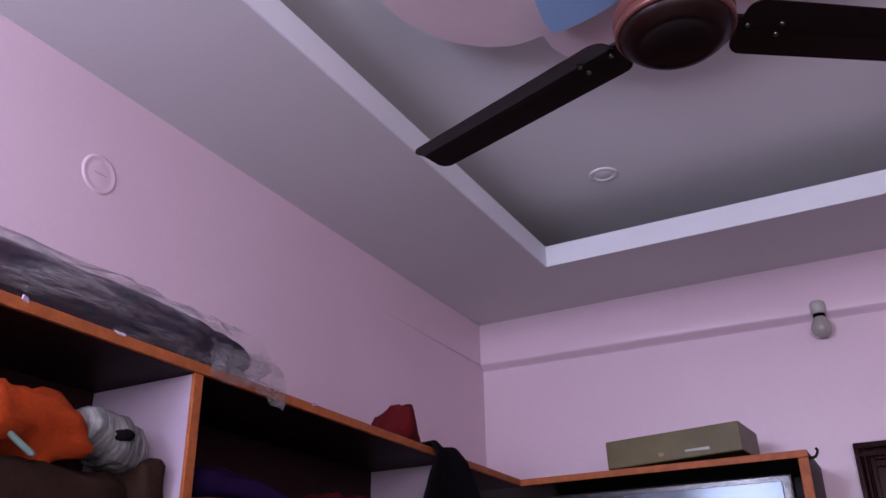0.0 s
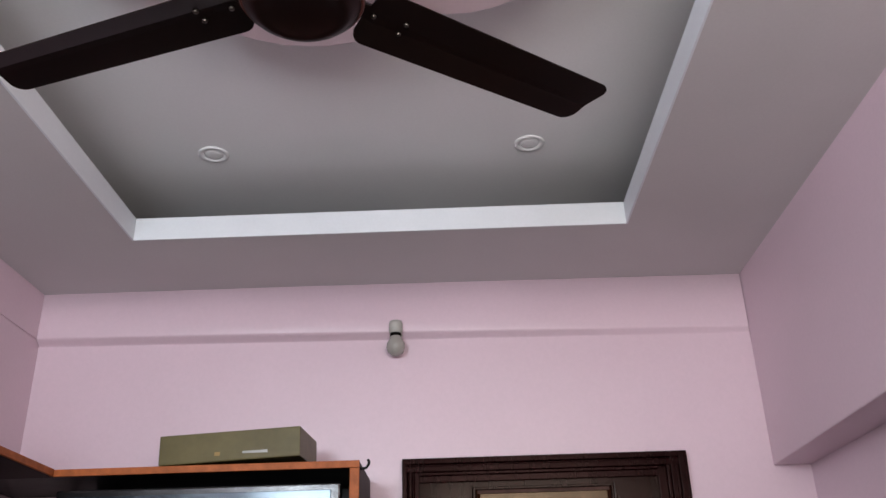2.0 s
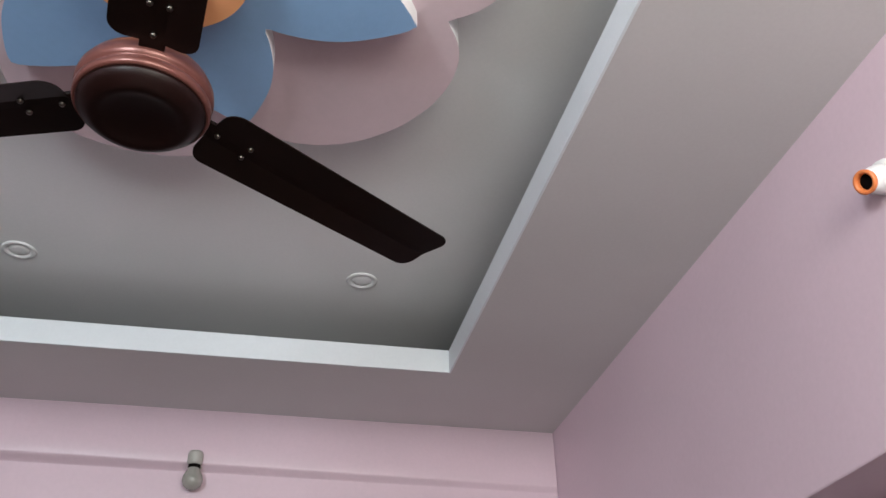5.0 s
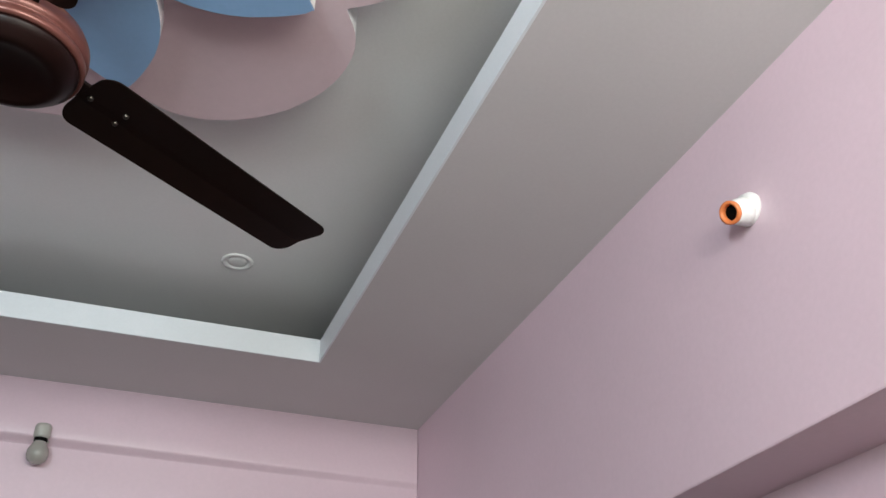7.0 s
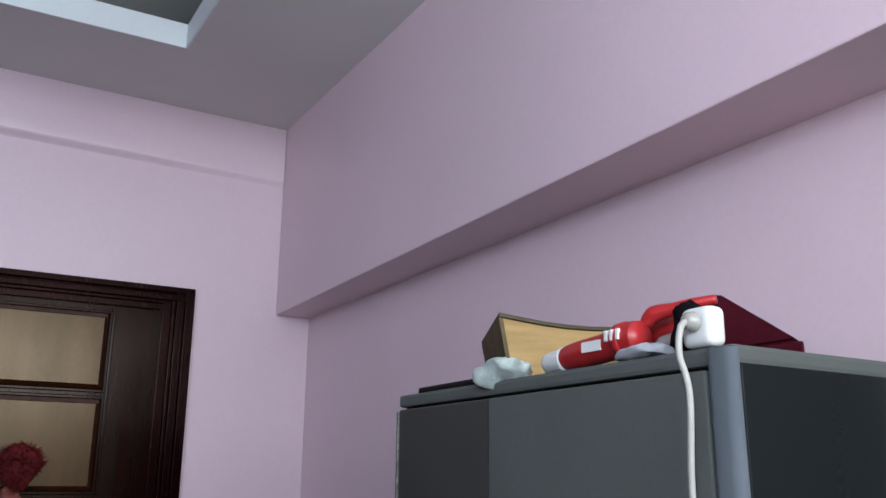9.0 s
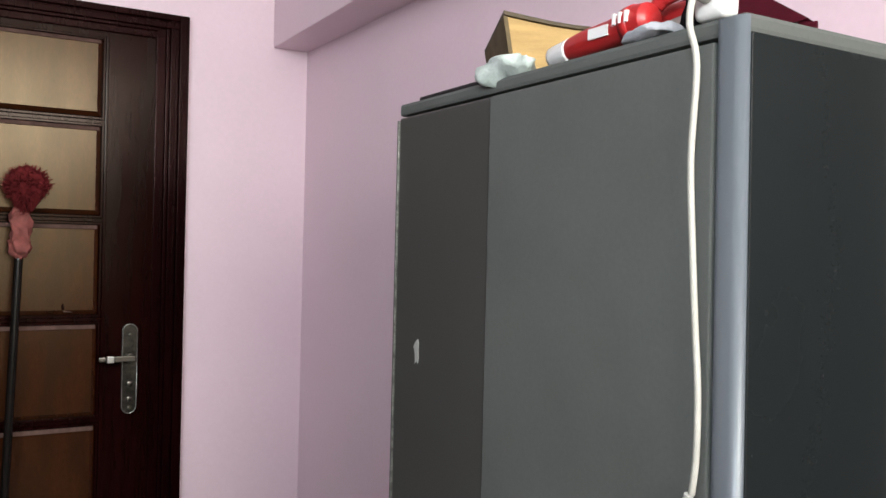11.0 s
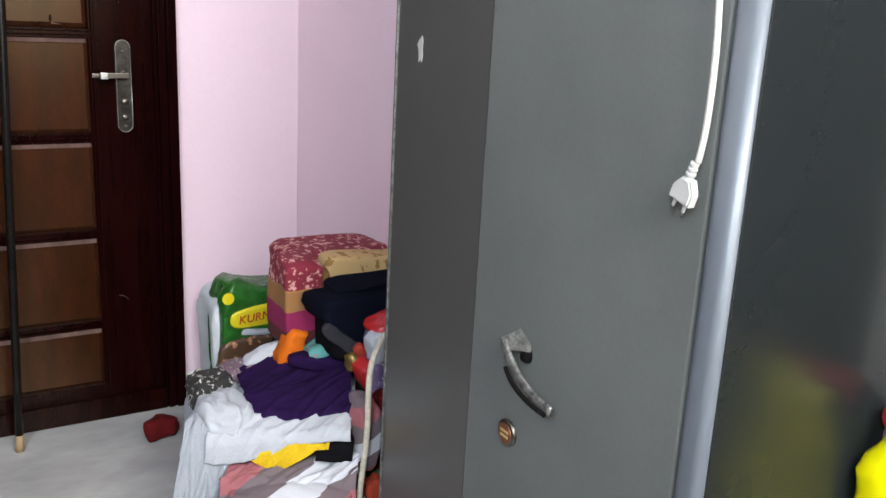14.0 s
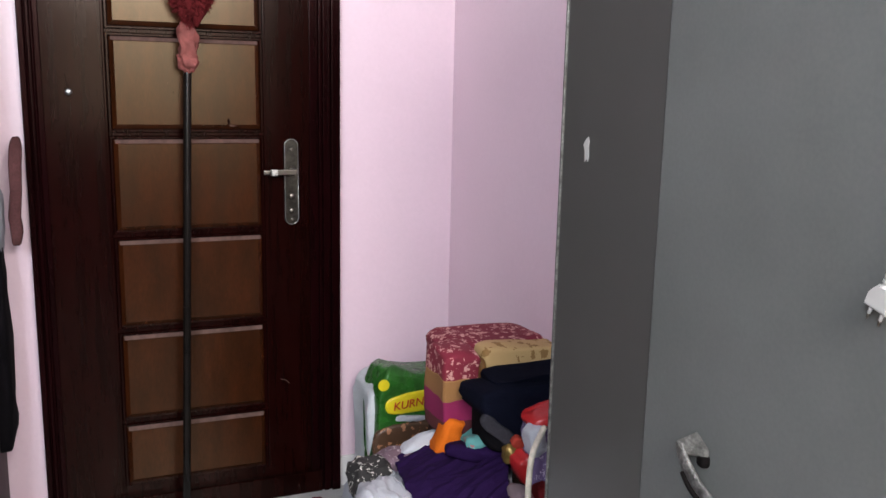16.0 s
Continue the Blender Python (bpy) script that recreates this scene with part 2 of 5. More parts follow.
def bordered(name, low, high, stops, ground, motif, scale):
    """Printed cotton with woven bands of colour below a height."""
    m = printed(name, ground, motif, scale, 0.34)
    nt = m.node_tree
    b = nt.nodes["Principled BSDF"]
    old = b.inputs["Base Color"].links[0].from_socket
    tex = nt.nodes.new("ShaderNodeTexCoord")
    nz = nt.nodes.new("ShaderNodeTexNoise")
    nz.inputs["Scale"].default_value = 14
    nt.links.new(tex.outputs["Object"], nz.inputs["Vector"])
    sp = nt.nodes.new("ShaderNodeSeparateXYZ")
    nt.links.new(tex.outputs["Object"], sp.inputs[0])
    add = nt.nodes.new("ShaderNodeMath")
    add.operation, add.inputs[1].default_value = "MULTIPLY_ADD", 0.022
    nt.links.new(nz.outputs["Fac"], add.inputs[0])
    nt.links.new(sp.outputs[2], add.inputs[2])
    mr = nt.nodes.new("ShaderNodeMapRange")
    mr.inputs[1].default_value, mr.inputs[2].default_value = low + 0.011, high + 0.011
    nt.links.new(add.outputs[0], mr.inputs[0])
    cr = nt.nodes.new("ShaderNodeValToRGB")
    cr.color_ramp.interpolation = "CONSTANT"
    for i, (p, c) in enumerate(stops):
        e = cr.color_ramp.elements[i] if i < 2 else cr.color_ramp.elements.new(p)
        e.position, e.color = p, (*c, 1)
    nt.links.new(mr.outputs[0], cr.inputs[0])
    over = nt.nodes.new("ShaderNodeMath")
    over.operation, over.inputs[1].default_value = "GREATER_THAN", 0.999
    nt.links.new(mr.outputs[0], over.inputs[0])
    mx = nt.nodes.new("ShaderNodeMix")
    mx.data_type = "RGBA"
    nt.links.new(over.outputs[0], mx.inputs[0])
    nt.links.new(cr.outputs[0], mx.inputs[6])
    nt.links.new(old, mx.inputs[7])
    nt.links.new(mx.outputs[2], b.inputs["Base Color"])
    return m


QUILT_BORDER = bordered("red_print_with_gold_and_magenta_border", 0.47, 0.62, [(0.0, (0.075, 0.010, 0.012)), (0.26, (0.20, 0.006, 0.060)), (0.63, (0.24, 0.115, 0.035)), (0.97, (0.30, 0.16, 0.05))], (0.17, 0.010, 0.026), (0.52, 0.27, 0.24), 46)
STRIPE = bands("striped_bedsheet", [(0.50, 0.50, 0.54), (0.13, 0.10, 0.11), (0.29, 0.095, 0.105), (0.14, 0.105, 0.115)], 2, 7.6)
stn = STRIPE.node_tree
smix = stn.nodes.new("ShaderNodeMixRGB")
smix.blend_type, smix.inputs[0].default_value = "LINEAR_LIGHT", 0.018
snz = stn.nodes.new("ShaderNodeTexNoise")
snz.inputs["Scale"].default_value = 9
stc = [n for n in stn.nodes if n.type == "TEX_COORD"][-1]
ssp = [n for n in stn.nodes if n.type == "SEPXYZ"][0]
stn.links.new(stc.outputs["Object"], smix.inputs[1])
stn.links.new(stc.outputs["Object"], snz.inputs["Vector"])
stn.links.new(snz.outputs["Color"], smix.inputs[2])
smp = stn.nodes.new("ShaderNodeMapping")
smp.inputs["Rotation"].default_value = (0.22, 0.38, 0.0)
stn.links.new(smix.outputs[0], smp.inputs[0])
stn.links.new(smp.outputs[0], ssp.inputs[0])
SACK = material("white_woven_sack", (0.62, 0.65, 0.68), 0.45, vary=0.15, scale=14, grain=190, bump=0.3)
GREEN = material("green_print_film", (0.040, 0.20, 0.028), 0.28, vary=0.45, scale=22, grain=30, bump=0.5, depth=0.01)
LABEL_Y = material("yellow_print_film", (0.80, 0.66, 0.02), 0.35, vary=0.1, scale=16)
LABEL_R = material("red_print_film", (0.50, 0.03, 0.02), 0.4)
FOODPRINT = printed("brown_food_print", (0.07, 0.035, 0.018), (0.36, 0.17, 0.09), 38, 0.34, 0.4)
BAG_YELLOW = material("bright_yellow_film", (0.86, 0.80, 0.0), 0.3, vary=0.1, scale=14, bump=0.3, grain=30)
GREY_WOOL = material("grey_wool", (0.040, 0.038, 0.046), 0.95, vary=0.3, scale=20, grain=220, bump=0.4, spec=0.08)
STRIPE_RED = material("coral_wool", (0.36, 0.045, 0.030), 0.95, vary=0.2, scale=20, grain=220, bump=0.4, spec=0.08)
CORAL_CL = material("coral_cotton", (0.50, 0.070, 0.035), 0.9, vary=0.2, scale=16, grain=220, bump=0.3, spec=0.1)
GREEN_CL = printed("dark_green_print", (0.035, 0.075, 0.030), (0.13, 0.15, 0.07), 40, 0.3)
LILAC_CL = printed("dusky_lilac_print", (0.15, 0.095, 0.12), (0.36, 0.30, 0.32), 44, 0.3)
ORANGE_SMOOTH = material("orange_cotton", (0.62, 0.135, 0.010), 0.8, vary=0.12, scale=12, grain=240, bump=0.2, spec=0.1)
GOLD_TRIM = material("gold_trimming", (0.50, 0.34, 0.10), 0.35, 0.6, vary=0.5, scale=60, grain=120, bump=0.5)
ROPE = material("cream_cotton_rope", (0.70, 0.64, 0.52), 0.9, vary=0.25, scale=60, grain=200, bump=0.5)
DUSTER = material("red_duster_cloth", (0.14, 0.016, 0.018), 0.95, vary=0.3, scale=25, grain=120, bump=0.8, spec=0.1)
DUSTER_WRAP = material("salmon_print_wrap", (0.33, 0.085, 0.07), 0.8, vary=0.4, scale=40, grain=160, bump=0.4)
POLE = material("black_painted_pole", (0.010, 0.008, 0.007), 0.24, vary=0.3, scale=20, spec=0.16)
# grey of the added lining that darkens the ceiling hollow
VOID_DARK = material("dark_void_lining", (0.20, 0.20, 0.198), 0.9, vary=0.3, scale=5, grain=60, bump=0.3, spec=0.1)
FERRULE = material("tan_pole_end", (0.42, 0.28, 0.15), 0.6, vary=0.2, scale=20)

STRAP = material("mint_strap", (0.22, 0.36, 0.30), 0.8, vary=0.2, scale=30)
MATCL = material("dark_rolled_mat", (0.008, 0.016, 0.040), 0.6, vary=0.5, scale=6, grain=40, second=(0.10, 0.05, 0.075), stretch=(2, 1.6, 5), spec=0.1)
film = bpy.data.materials.new("clear_wrapping_film")
film.use_nodes = True
fb = film.node_tree.nodes["Principled BSDF"]
fb.inputs["Base Color"].default_value = (0.56, 0.53, 0.56, 1)
fb.inputs["Roughness"].default_value = 0.18
fmp = film.node_tree.nodes.new("ShaderNodeMapping")
ftc = film.node_tree.nodes.new("ShaderNodeTexCoord")
fmp.inputs["Scale"].default_value = (14, 4, 34)
fal = film.node_tree.nodes.new("ShaderNodeTexNoise")
fal.inputs["Scale"].default_value, fal.inputs["Detail"].default_value = 1.0, 6
frg = film.node_tree.nodes.new("ShaderNodeMapRange")
frg.inputs[1].default_value, frg.inputs[2].default_value, frg.inputs[3].default_value, frg.inputs[4].default_value = 0.44, 0.72, 0.06, 0.72
film.node_tree.links.new(ftc.outputs["Object"], fmp.inputs[0])
film.node_tree.links.new(fmp.outputs[0], fal.inputs["Vector"])
film.node_tree.links.new(fal.outputs["Fac"], frg.inputs[0])
film.node_tree.links.new(frg.outputs[0], fb.inputs["Alpha"])
fb.inputs["Specular IOR Level"].default_value = 0.8
fn_ = film.node_tree.nodes.new("ShaderNodeTexNoise")
fn_.inputs["Scale"].default_value, fn_.inputs["Detail"].default_value = 26, 5
fbp = film.node_tree.nodes.new("ShaderNodeBump")
fbp.inputs["Strength"].default_value, fbp.inputs["Distance"].default_value = 1.0, 0.03
film.node_tree.links.new(fn_.outputs["Fac"], fbp.inputs["Height"])
film.node_tree.links.new(fbp.outputs[0], fb.inputs["Normal"])
GLASS = bpy.data.materials.new("window_glass")
GLASS.use_nodes = True
gb = GLASS.node_tree.nodes["Principled BSDF"]
gb.inputs["Transmission Weight"].default_value, gb.inputs["Roughness"].default_value, gb.inputs["IOR"].default_value = 1.0, 0.02, 1.45

# ---- builders ----


def thing(name, label, category, at=(0, 0, 0), group="", kind=""):
    ob = new(name)
    ob.location = at
    ob.empty_display_size = 0.05
    return tagged(ob, label, category, group, kind)


def mesh_of(bm, mat, smooth=False, name="mesh"):
    bmesh.ops.recalc_face_normals(bm, faces=bm.faces)
    me = bpy.data.meshes.new(name)
    bm.to_mesh(me)
    bm.free()
    me.materials.append(mat)
    if smooth:
        for p in me.polygons:
            p.use_smooth = True
    return me


def part(name, bm, mat, parent, label="", smooth=False):
    ob = new(name, mesh_of(bm, mat, smooth, name))
    ob.parent = parent
    if parent.parent is None:
        ob.matrix_parent_inverse = Matrix.Translation(-parent.location)
    return tagged(ob, label)


def solo(name, bm, mat, label, category, group="", kind="", smooth=False):
    return tagged(new(name, mesh_of(bm, mat, smooth, name)), label, category, group, kind)


def box(x0, x1, y0, y1, z0, z1, bevel=0.0, into=None, seg=2):
    bm = into or bmesh.new()
    r = bmesh.ops.create_cube(bm, size=1.0)
    for v in r["verts"]:
        v.co = Vector(((x0 + x1) / 2 + v.co.x * (x1 - x0), (y0 + y1) / 2 + v.co.y * (y1 - y0), (z0 + z1) / 2 + v.co.z * (z1 - z0)))
    if bevel:
        es = list({e for v in r["verts"] for e in v.link_edges})
        bmesh.ops.bevel(bm, geom=es, offset=bevel, segments=seg, affect="EDGES", profile=0.6)
    return bm


def lathe(profile, n=48, into=None, m=None):
    """profile: (radius, z) from one end to the other."""
    bm = into or bmesh.new()
    rings = []
    for r, z in profile:
        if r < 1e-5:
            rings.append([bm.verts.new((0, 0, z))])
        else:
            rings.append([bm.verts.new((r * math.cos(2 * math.pi * i / n), r * math.sin(2 * math.pi * i / n), z)) for i in range(n)])
    for a, b in zip(rings, rings[1:]):
        for i in range(n):
            j = (i + 1) % n
            if len(a) == 1 and len(b) == 1:
                continue
            if len(a) == 1:
                bm.faces.new((a[0], b[i], b[j]))
            elif len(b) == 1:
                bm.faces.new((a[i], a[j], b[0]))
            else:
                bm.faces.new((a[i], a[j], b[j], b[i]))
    if m is not None:
        for ring in rings:
            for v in ring:
                v.co = m @ v.co
    return bm


def tube(points, radius, n=10, into=None, steps=6):
    """A round tube through points, smoothed; radius a number or one per point."""
    bm = into or bmesh.new()
    pts = [Vector(p) for p in points]
    rad = radius if isinstance(radius, (list, tuple)) else [radius] * len(pts)
    path = []
    for i in range(len(pts) - 1):
        p0, p1, p2, p3 = pts[max(i - 1, 0)], pts[i], pts[i + 1], pts[min(i + 2, len(pts) - 1)]
        for k in range(steps):
            s = k / steps
            q = 0.5 * ((2 * p1) + (p2 - p0) * s + (2 * p0 - 5 * p1 + 4 * p2 - p3) * s * s + (3 * p1 - p0 - 3 * p2 + p3) * s ** 3)
            path.append((q, rad[i] * (1 - s) + rad[i + 1] * s))
    path.append((pts[-1], rad[-1]))
    rings = []
    side = None
    for i, (p, r) in enumerate(path):
        d = (path[min(i + 1, len(path) - 1)][0] - path[max(i - 1, 0)][0]).normalized()
        if side is None:
            side = d.orthogonal().normalized()
        side = (side - d * side.dot(d)).normalized()
        up = d.cross(side)
        rings.append([bm.verts.new(p + (side * math.cos(2 * math.pi * k / n) + up * math.sin(2 * math.pi * k / n)) * r) for k in range(n)])
    for a, b in zip(rings, rings[1:]):
        for k in range(n):
            bm.faces.new((a[k], a[(k + 1) % n], b[(k + 1) % n], b[k]))
    bm.faces.new(rings[0][::-1])
    bm.faces.new(rings[-1])
    return bm


def plate(outline, z0, z1, bevel=0.0):
    """A board of the given plan outline between two heights."""
    bm = bmesh.new()
    low = [bm.verts.new((x, y, z0)) for x, y in outline]
    high = [bm.verts.new((x, y, z1)) for x, y in outline]
    bm.faces.new(low[::-1])
    bm.faces.new(high)
    n = len(outline)
    for i in range(n):
        bm.faces.new((low[i], low[(i + 1) % n], high[(i + 1) % n], high[i]))
    if bevel:
        es = [e for e in bm.edges if abs(e.verts[0].co.z - z0) < 1e-6 and abs(e.verts[1].co.z - z0) < 1e-6]
        bmesh.ops.bevel(bm, geom=es, offset=bevel, segments=2, affect="EDGES")
    return bm


def moved(bm, m):
    for v in bm.verts:
        v.co = m @ v.co
    return bm


def crumple(bm, amount, size, seed=0.0, stretch=(1, 1, 1)):
    for v in bm.verts:
        p = Vector((v.co.x * stretch[0], v.co.y * stretch[1], v.co.z * stretch[2])) / size + Vector((seed * 7.3, seed * 3.1, seed))
        v.co += noise.noise_vector(p) * amount + noise.noise_vector(p * 2.6) * amount * 0.4
    return bm


def cushion(cx, cy, cz, rx, ry, rz, power=0.5, n=28, folds=0.012, size=0.09, seed=0.0, turn=0.0, stretch=(1, 1, 1)):
    """A soft, folded lump of cloth: a rounded block with creases."""
    bm = bmesh.new()
    bmesh.ops.create_uvsphere(bm, u_segments=n, v_segments=n // 2 + 2, radius=1.0)
    for v in bm.verts:
        c = v.co
        v.co = Vector((math.copysign(abs(c.x) ** power, c.x) * rx, math.copysign(abs(c.y) ** power, c.y) * ry, math.copysign(abs(c.z) ** power, c.z) * rz))
    crumple(bm, folds, size, seed, stretch)
    for v in bm.verts:
        q = Vector((v.co.x / size, v.co.y / size, v.co.z / (size * 0.6))) + Vector((seed, seed * 2.1, 0.7))
        v.co *= 1 + min(0.10, 0.35 * folds / max(rx, ry, rz)) * (1 - abs(noise.noise(q))) ** 6
    return moved(bm, Matrix.Translation((cx, cy, cz)) @ Matrix.Rotation(turn, 4, "Z"))


def drape(outline, height, n=76, folds=0.012, fold_size=0.07, seed=0.0, thick=0.004):
    """A sheet of cloth over a heap. outline(u, v) gives the plan place; height(x, y) the heap."""
    bm = bmesh.new()
    uv = bm.loops.layers.uv.new("UVMap")
    grid = []
    for j in range(n + 1):
        row = []
        for i in range(n + 1):
            x, y = outline(i / n, j / n)
            th = 0.6 + seed * 0.9
            p = Vector(((x * math.cos(th) + y * math.sin(th)) / fold_size, (y * math.cos(th) - x * math.sin(th)) / (fold_size * 3.2), seed * 5.7))
            q = Vector((x / (fold_size * 0.9), y / (fold_size * 0.45), seed * 2.3))
            crease = (1 - abs(noise.noise(q))) ** 5 * 0.55 + (1 - abs(noise.noise(p * 2.3 + Vector((3, 1, 2))))) ** 6 * 0.5
            z = height(x, y) + folds * (noise.noise(p) + crease + 0.25 * noise.noise(p * 4.5))
            wob = noise.noise_vector(p * 0.8) * folds * 0.7
            row.append(bm.verts.new((x + wob.x, y + wob.y, max(z, 0.006 + 0.002 * seed))))
        grid.append(row)
    for j in range(n):
        for i in range(n):
            f = bm.faces.new((grid[j][i], grid[j][i + 1], grid[j + 1][i + 1], grid[j + 1][i]))
            for loop, (a, b) in zip(f.loops, ((i, j), (i + 1, j), (i + 1, j + 1), (i, j + 1))):
                loop[uv].uv = (a / n, b / n)
    return bm


def cloth(name, bm, mat, label, category, parent=None, thick=0.005, group=""):
    ob = part(name, bm, mat, parent, label, True) if parent else solo(name, bm, mat, label, category, group, smooth=True)
    mod = ob.modifiers.new("thickness", "SOLIDIFY")
    mod.thickness, mod.offset = thick, 1.0
    return ob


# ---- room ----
TOP = 2.95
DX0, DX1, DTOP = 0.080, 0.965, 2.080
north = box(WEST - 0.15, DX0 + 0.03, NORTH, NORTH + 0.15, 0, TOP)
box(DX1 - 0.03, EAST + 0.15, NORTH, NORTH + 0.15, 0, TOP, into=north)
box(DX0 + 0.03, DX1 - 0.03, NORTH, NORTH + 0.15, DTOP - 0.03, TOP, into=north)
wall_north = solo("wall_north", north, PINK, "pink painted plaster wall round the wooden door", "wall", kind="structure")
band = bmesh.new()
strips = []
for i in range(25):
    u = i / 24
    x = WEST + 0.002 + (EAST - 0.120 - WEST) * u
    low = 2.497 - 0.030 * u
    deep = 0.032 - 0.020 * max(0.0, u - 0.35) / 0.65
    col = [(NORTH + 0.002, 2.674), (NORTH - deep, 2.674)] + [(NORTH + 0.001 - (deep + 0.001) * (0.5 + 0.5 * math.cos(math.pi * k / 9)), low + 0.024 - 0.028 * k / 9) for k in range(10)]
    strips.append([band.verts.new((x, y, z)) for y, z in col])
for a, b in zip(strips, strips[1:]):
    for k in range(len(a) - 1):
        band.faces.new((a[k], a[k + 1], b[k + 1], b[k]))
part("beam_band", band, PINK, wall_north, "slightly projecting pink beam band", True)
west = box(WEST - 0.15, WEST, SOUTH - 0.15, NORTH, 0, TOP)
wall_west = solo("wall_west", west, PINK, "pink painted plaster wall behind the shelf unit", "wall", kind="structure")
wb = box(WEST - 0.002, WEST + 0.006, 2.1, NORTH - 0.034, 2.515, 2.674, 0.002)
for v in wb.verts:
    if v.co.y < 2.3 and v.co.x > WEST:
        v.co.x = WEST - 0.001
part("beam_band", wb, PINK, wall_west)

OY0, OY1, OTOP = 0.02, 0.80, 2.02


def run_out(bm):
    """The side wall stands slightly askew: it runs out towards the window."""
    for v in bm.verts:
        if v.co.x > EAST - 0.02:
            v.co.x += 0.035 * min(1.0, max(0.0, (NORTH - v.co.y) / (NORTH - 0.82)))
    return bm


east = box(EAST, EAST + 0.15, OY1, NORTH, 0, TOP)
box(EAST, EAST + 0.15, SOUTH - 0.15, OY0, 0, TOP, into=east)
box(EAST, EAST + 0.15, OY0, OY1, OTOP, TOP, into=east)
wall_east = solo("wall_east", run_out(east), PINK, "pink painted wall with a deep ceiling beam", "wall", kind="structure")
bw = box(EAST - 0.116, EAST + 0.040, SOUTH + 0.002, NORTH - 0.002, 2.030, TOP - 0.3 + 0.05, 0.004)
for v in bw.verts:
    k = (NORTH - v.co.y) / (NORTH - SOUTH)
    if v.co.z < 2.1:
        v.co.z += 0.040 * k
    if v.co.x < EAST - 0.05:
        v.co.x -= 0.026 * k
part("beam", bw, PINK, wall_east, "deep pink plastered beam")
solo("door_jamb", run_out(box(EAST - 0.003, EAST + 0.13, OY1 - 0.012, OY1 + 0.045, 0, OTOP, 0.006)), SKIRT, "white painted jamb of the side opening", "door jamb", kind="structure")
solo("side_door", box(EAST + 0.13, EAST + 0.17, OY0, OY1 - 0.032, 0.004, OTOP, 0.004), FRAME_WOOD, "dark wooden side door, closed", "door", kind="structure")

WZ0, WZ1 = 1.00, 2.60
WINDOWS = ((-1.06, -0.46, 1.86), (0.05, 1.28, WZ0))
south = bmesh.new()
for xa, xb in ((WEST - 0.15, -1.06), (-0.46, 0.05), (1.28, EAST + 0.15)):
    box(xa, xb, SOUTH - 0.15, SOUTH, 0, TOP, into=south)
for xa, xb, z in WINDOWS:
    box(xa, xb, SOUTH - 0.15, SOUTH, 0, z, into=south)
    box(xa, xb, SOUTH - 0.15, SOUTH, WZ1, TOP, into=south)
solo("wall_south", south, PINK, "pink painted wall with two windows", "wall", kind="structure")

solo("floor", box(WEST - 0.15, EAST + 0.15, SOUTH - 0.15, NORTH + 0.15, -0.1, 0.0), LAMINATE, "grey marble slab floor", "floor", kind="structure")

# ceiling: lower ring, open cove above it, upper slab
TX0, TX1, TY0, TY1 = -0.698, 0.784, -0.12, 2.476
ceil = box(WEST, EAST - 0.117, TY1, NORTH, 2.675, 2.745)
box(WEST, EAST - 0.117, SOUTH, TY0, 2.675, 2.745, into=ceil)
box(WEST, TX0, TY0, TY1, 2.675, 2.745, into=ceil)
box(TX1, EAST - 0.117, TY0, TY1, 2.675, 2.745, into=ceil)


def splay(bm):
    """The tray widens a little towards the window."""
    for v in bm.verts:
        k = max(0.0, TY1 - v.co.y) / 1.17
        if v.co.z < 2.80 and abs(v.co.x - TX0) < 0.03:
            v.co.x -= 0.009 * k
        if v.co.z < 2.80 and abs(v.co.x - TX1) < 0.03:
            v.co.x += 0.002 * k
    return bm


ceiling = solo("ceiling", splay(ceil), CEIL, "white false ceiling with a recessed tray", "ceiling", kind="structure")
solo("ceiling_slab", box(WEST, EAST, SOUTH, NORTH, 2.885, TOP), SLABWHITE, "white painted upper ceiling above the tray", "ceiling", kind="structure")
lip = bmesh.new()
box(TX0, TX1, TY1 - 0.004, TY1 + 0.002, 2.6745, 2.747, 0.001, into=lip)
box(TX0, TX1, TY0 - 0.002, TY0 + 0.004, 2.6745, 2.747, 0.001, into=lip)
box(TX0 - 0.002, TX0 + 0.004, TY0, TY1, 2.6745, 2.747, 0.001, into=lip)
box(TX1 - 0.004, TX1 + 0.002, TY0, TY1, 2.6745, 2.747, 0.001, into=lip)
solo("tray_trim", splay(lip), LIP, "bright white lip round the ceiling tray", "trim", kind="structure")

# dark lining added inside the hollow between ring and slab to deepen its shade
void = bmesh.new()
for x0, x1, y0, y1 in ((WEST, EAST, NORTH - 0.006, NORTH), (WEST, EAST, SOUTH, SOUTH + 0.006), (WEST, WEST + 0.006, SOUTH + 0.007, NORTH - 0.007), (EAST - 0.006, EAST, SOUTH + 0.007, NORTH - 0.007)):
    box(x0, x1, y0, y1, 2.752, 2.884, into=void)
for x0, x1, y0, y1 in ((WEST, EAST - 0.117, TY1 + 0.004, NORTH), (WEST, EAST - 0.117, SOUTH, TY0 - 0.004), (WEST, TX0 - 0.030, TY0 - 0.003, TY1 + 0.003), (TX1 + 0.004, EAST - 0.117, TY0 - 0.003, TY1 + 0.003)):
    box(x0, x1, y0, y1, 2.7455, 2.750, into=void)
solo("ceiling_void", void, VOID_DARK, "added dark grey lining that deepens the shade in the ceiling hollow", "ceiling", kind="structure")

# flower on the ceiling
CX, CY = 0.030, 1.155


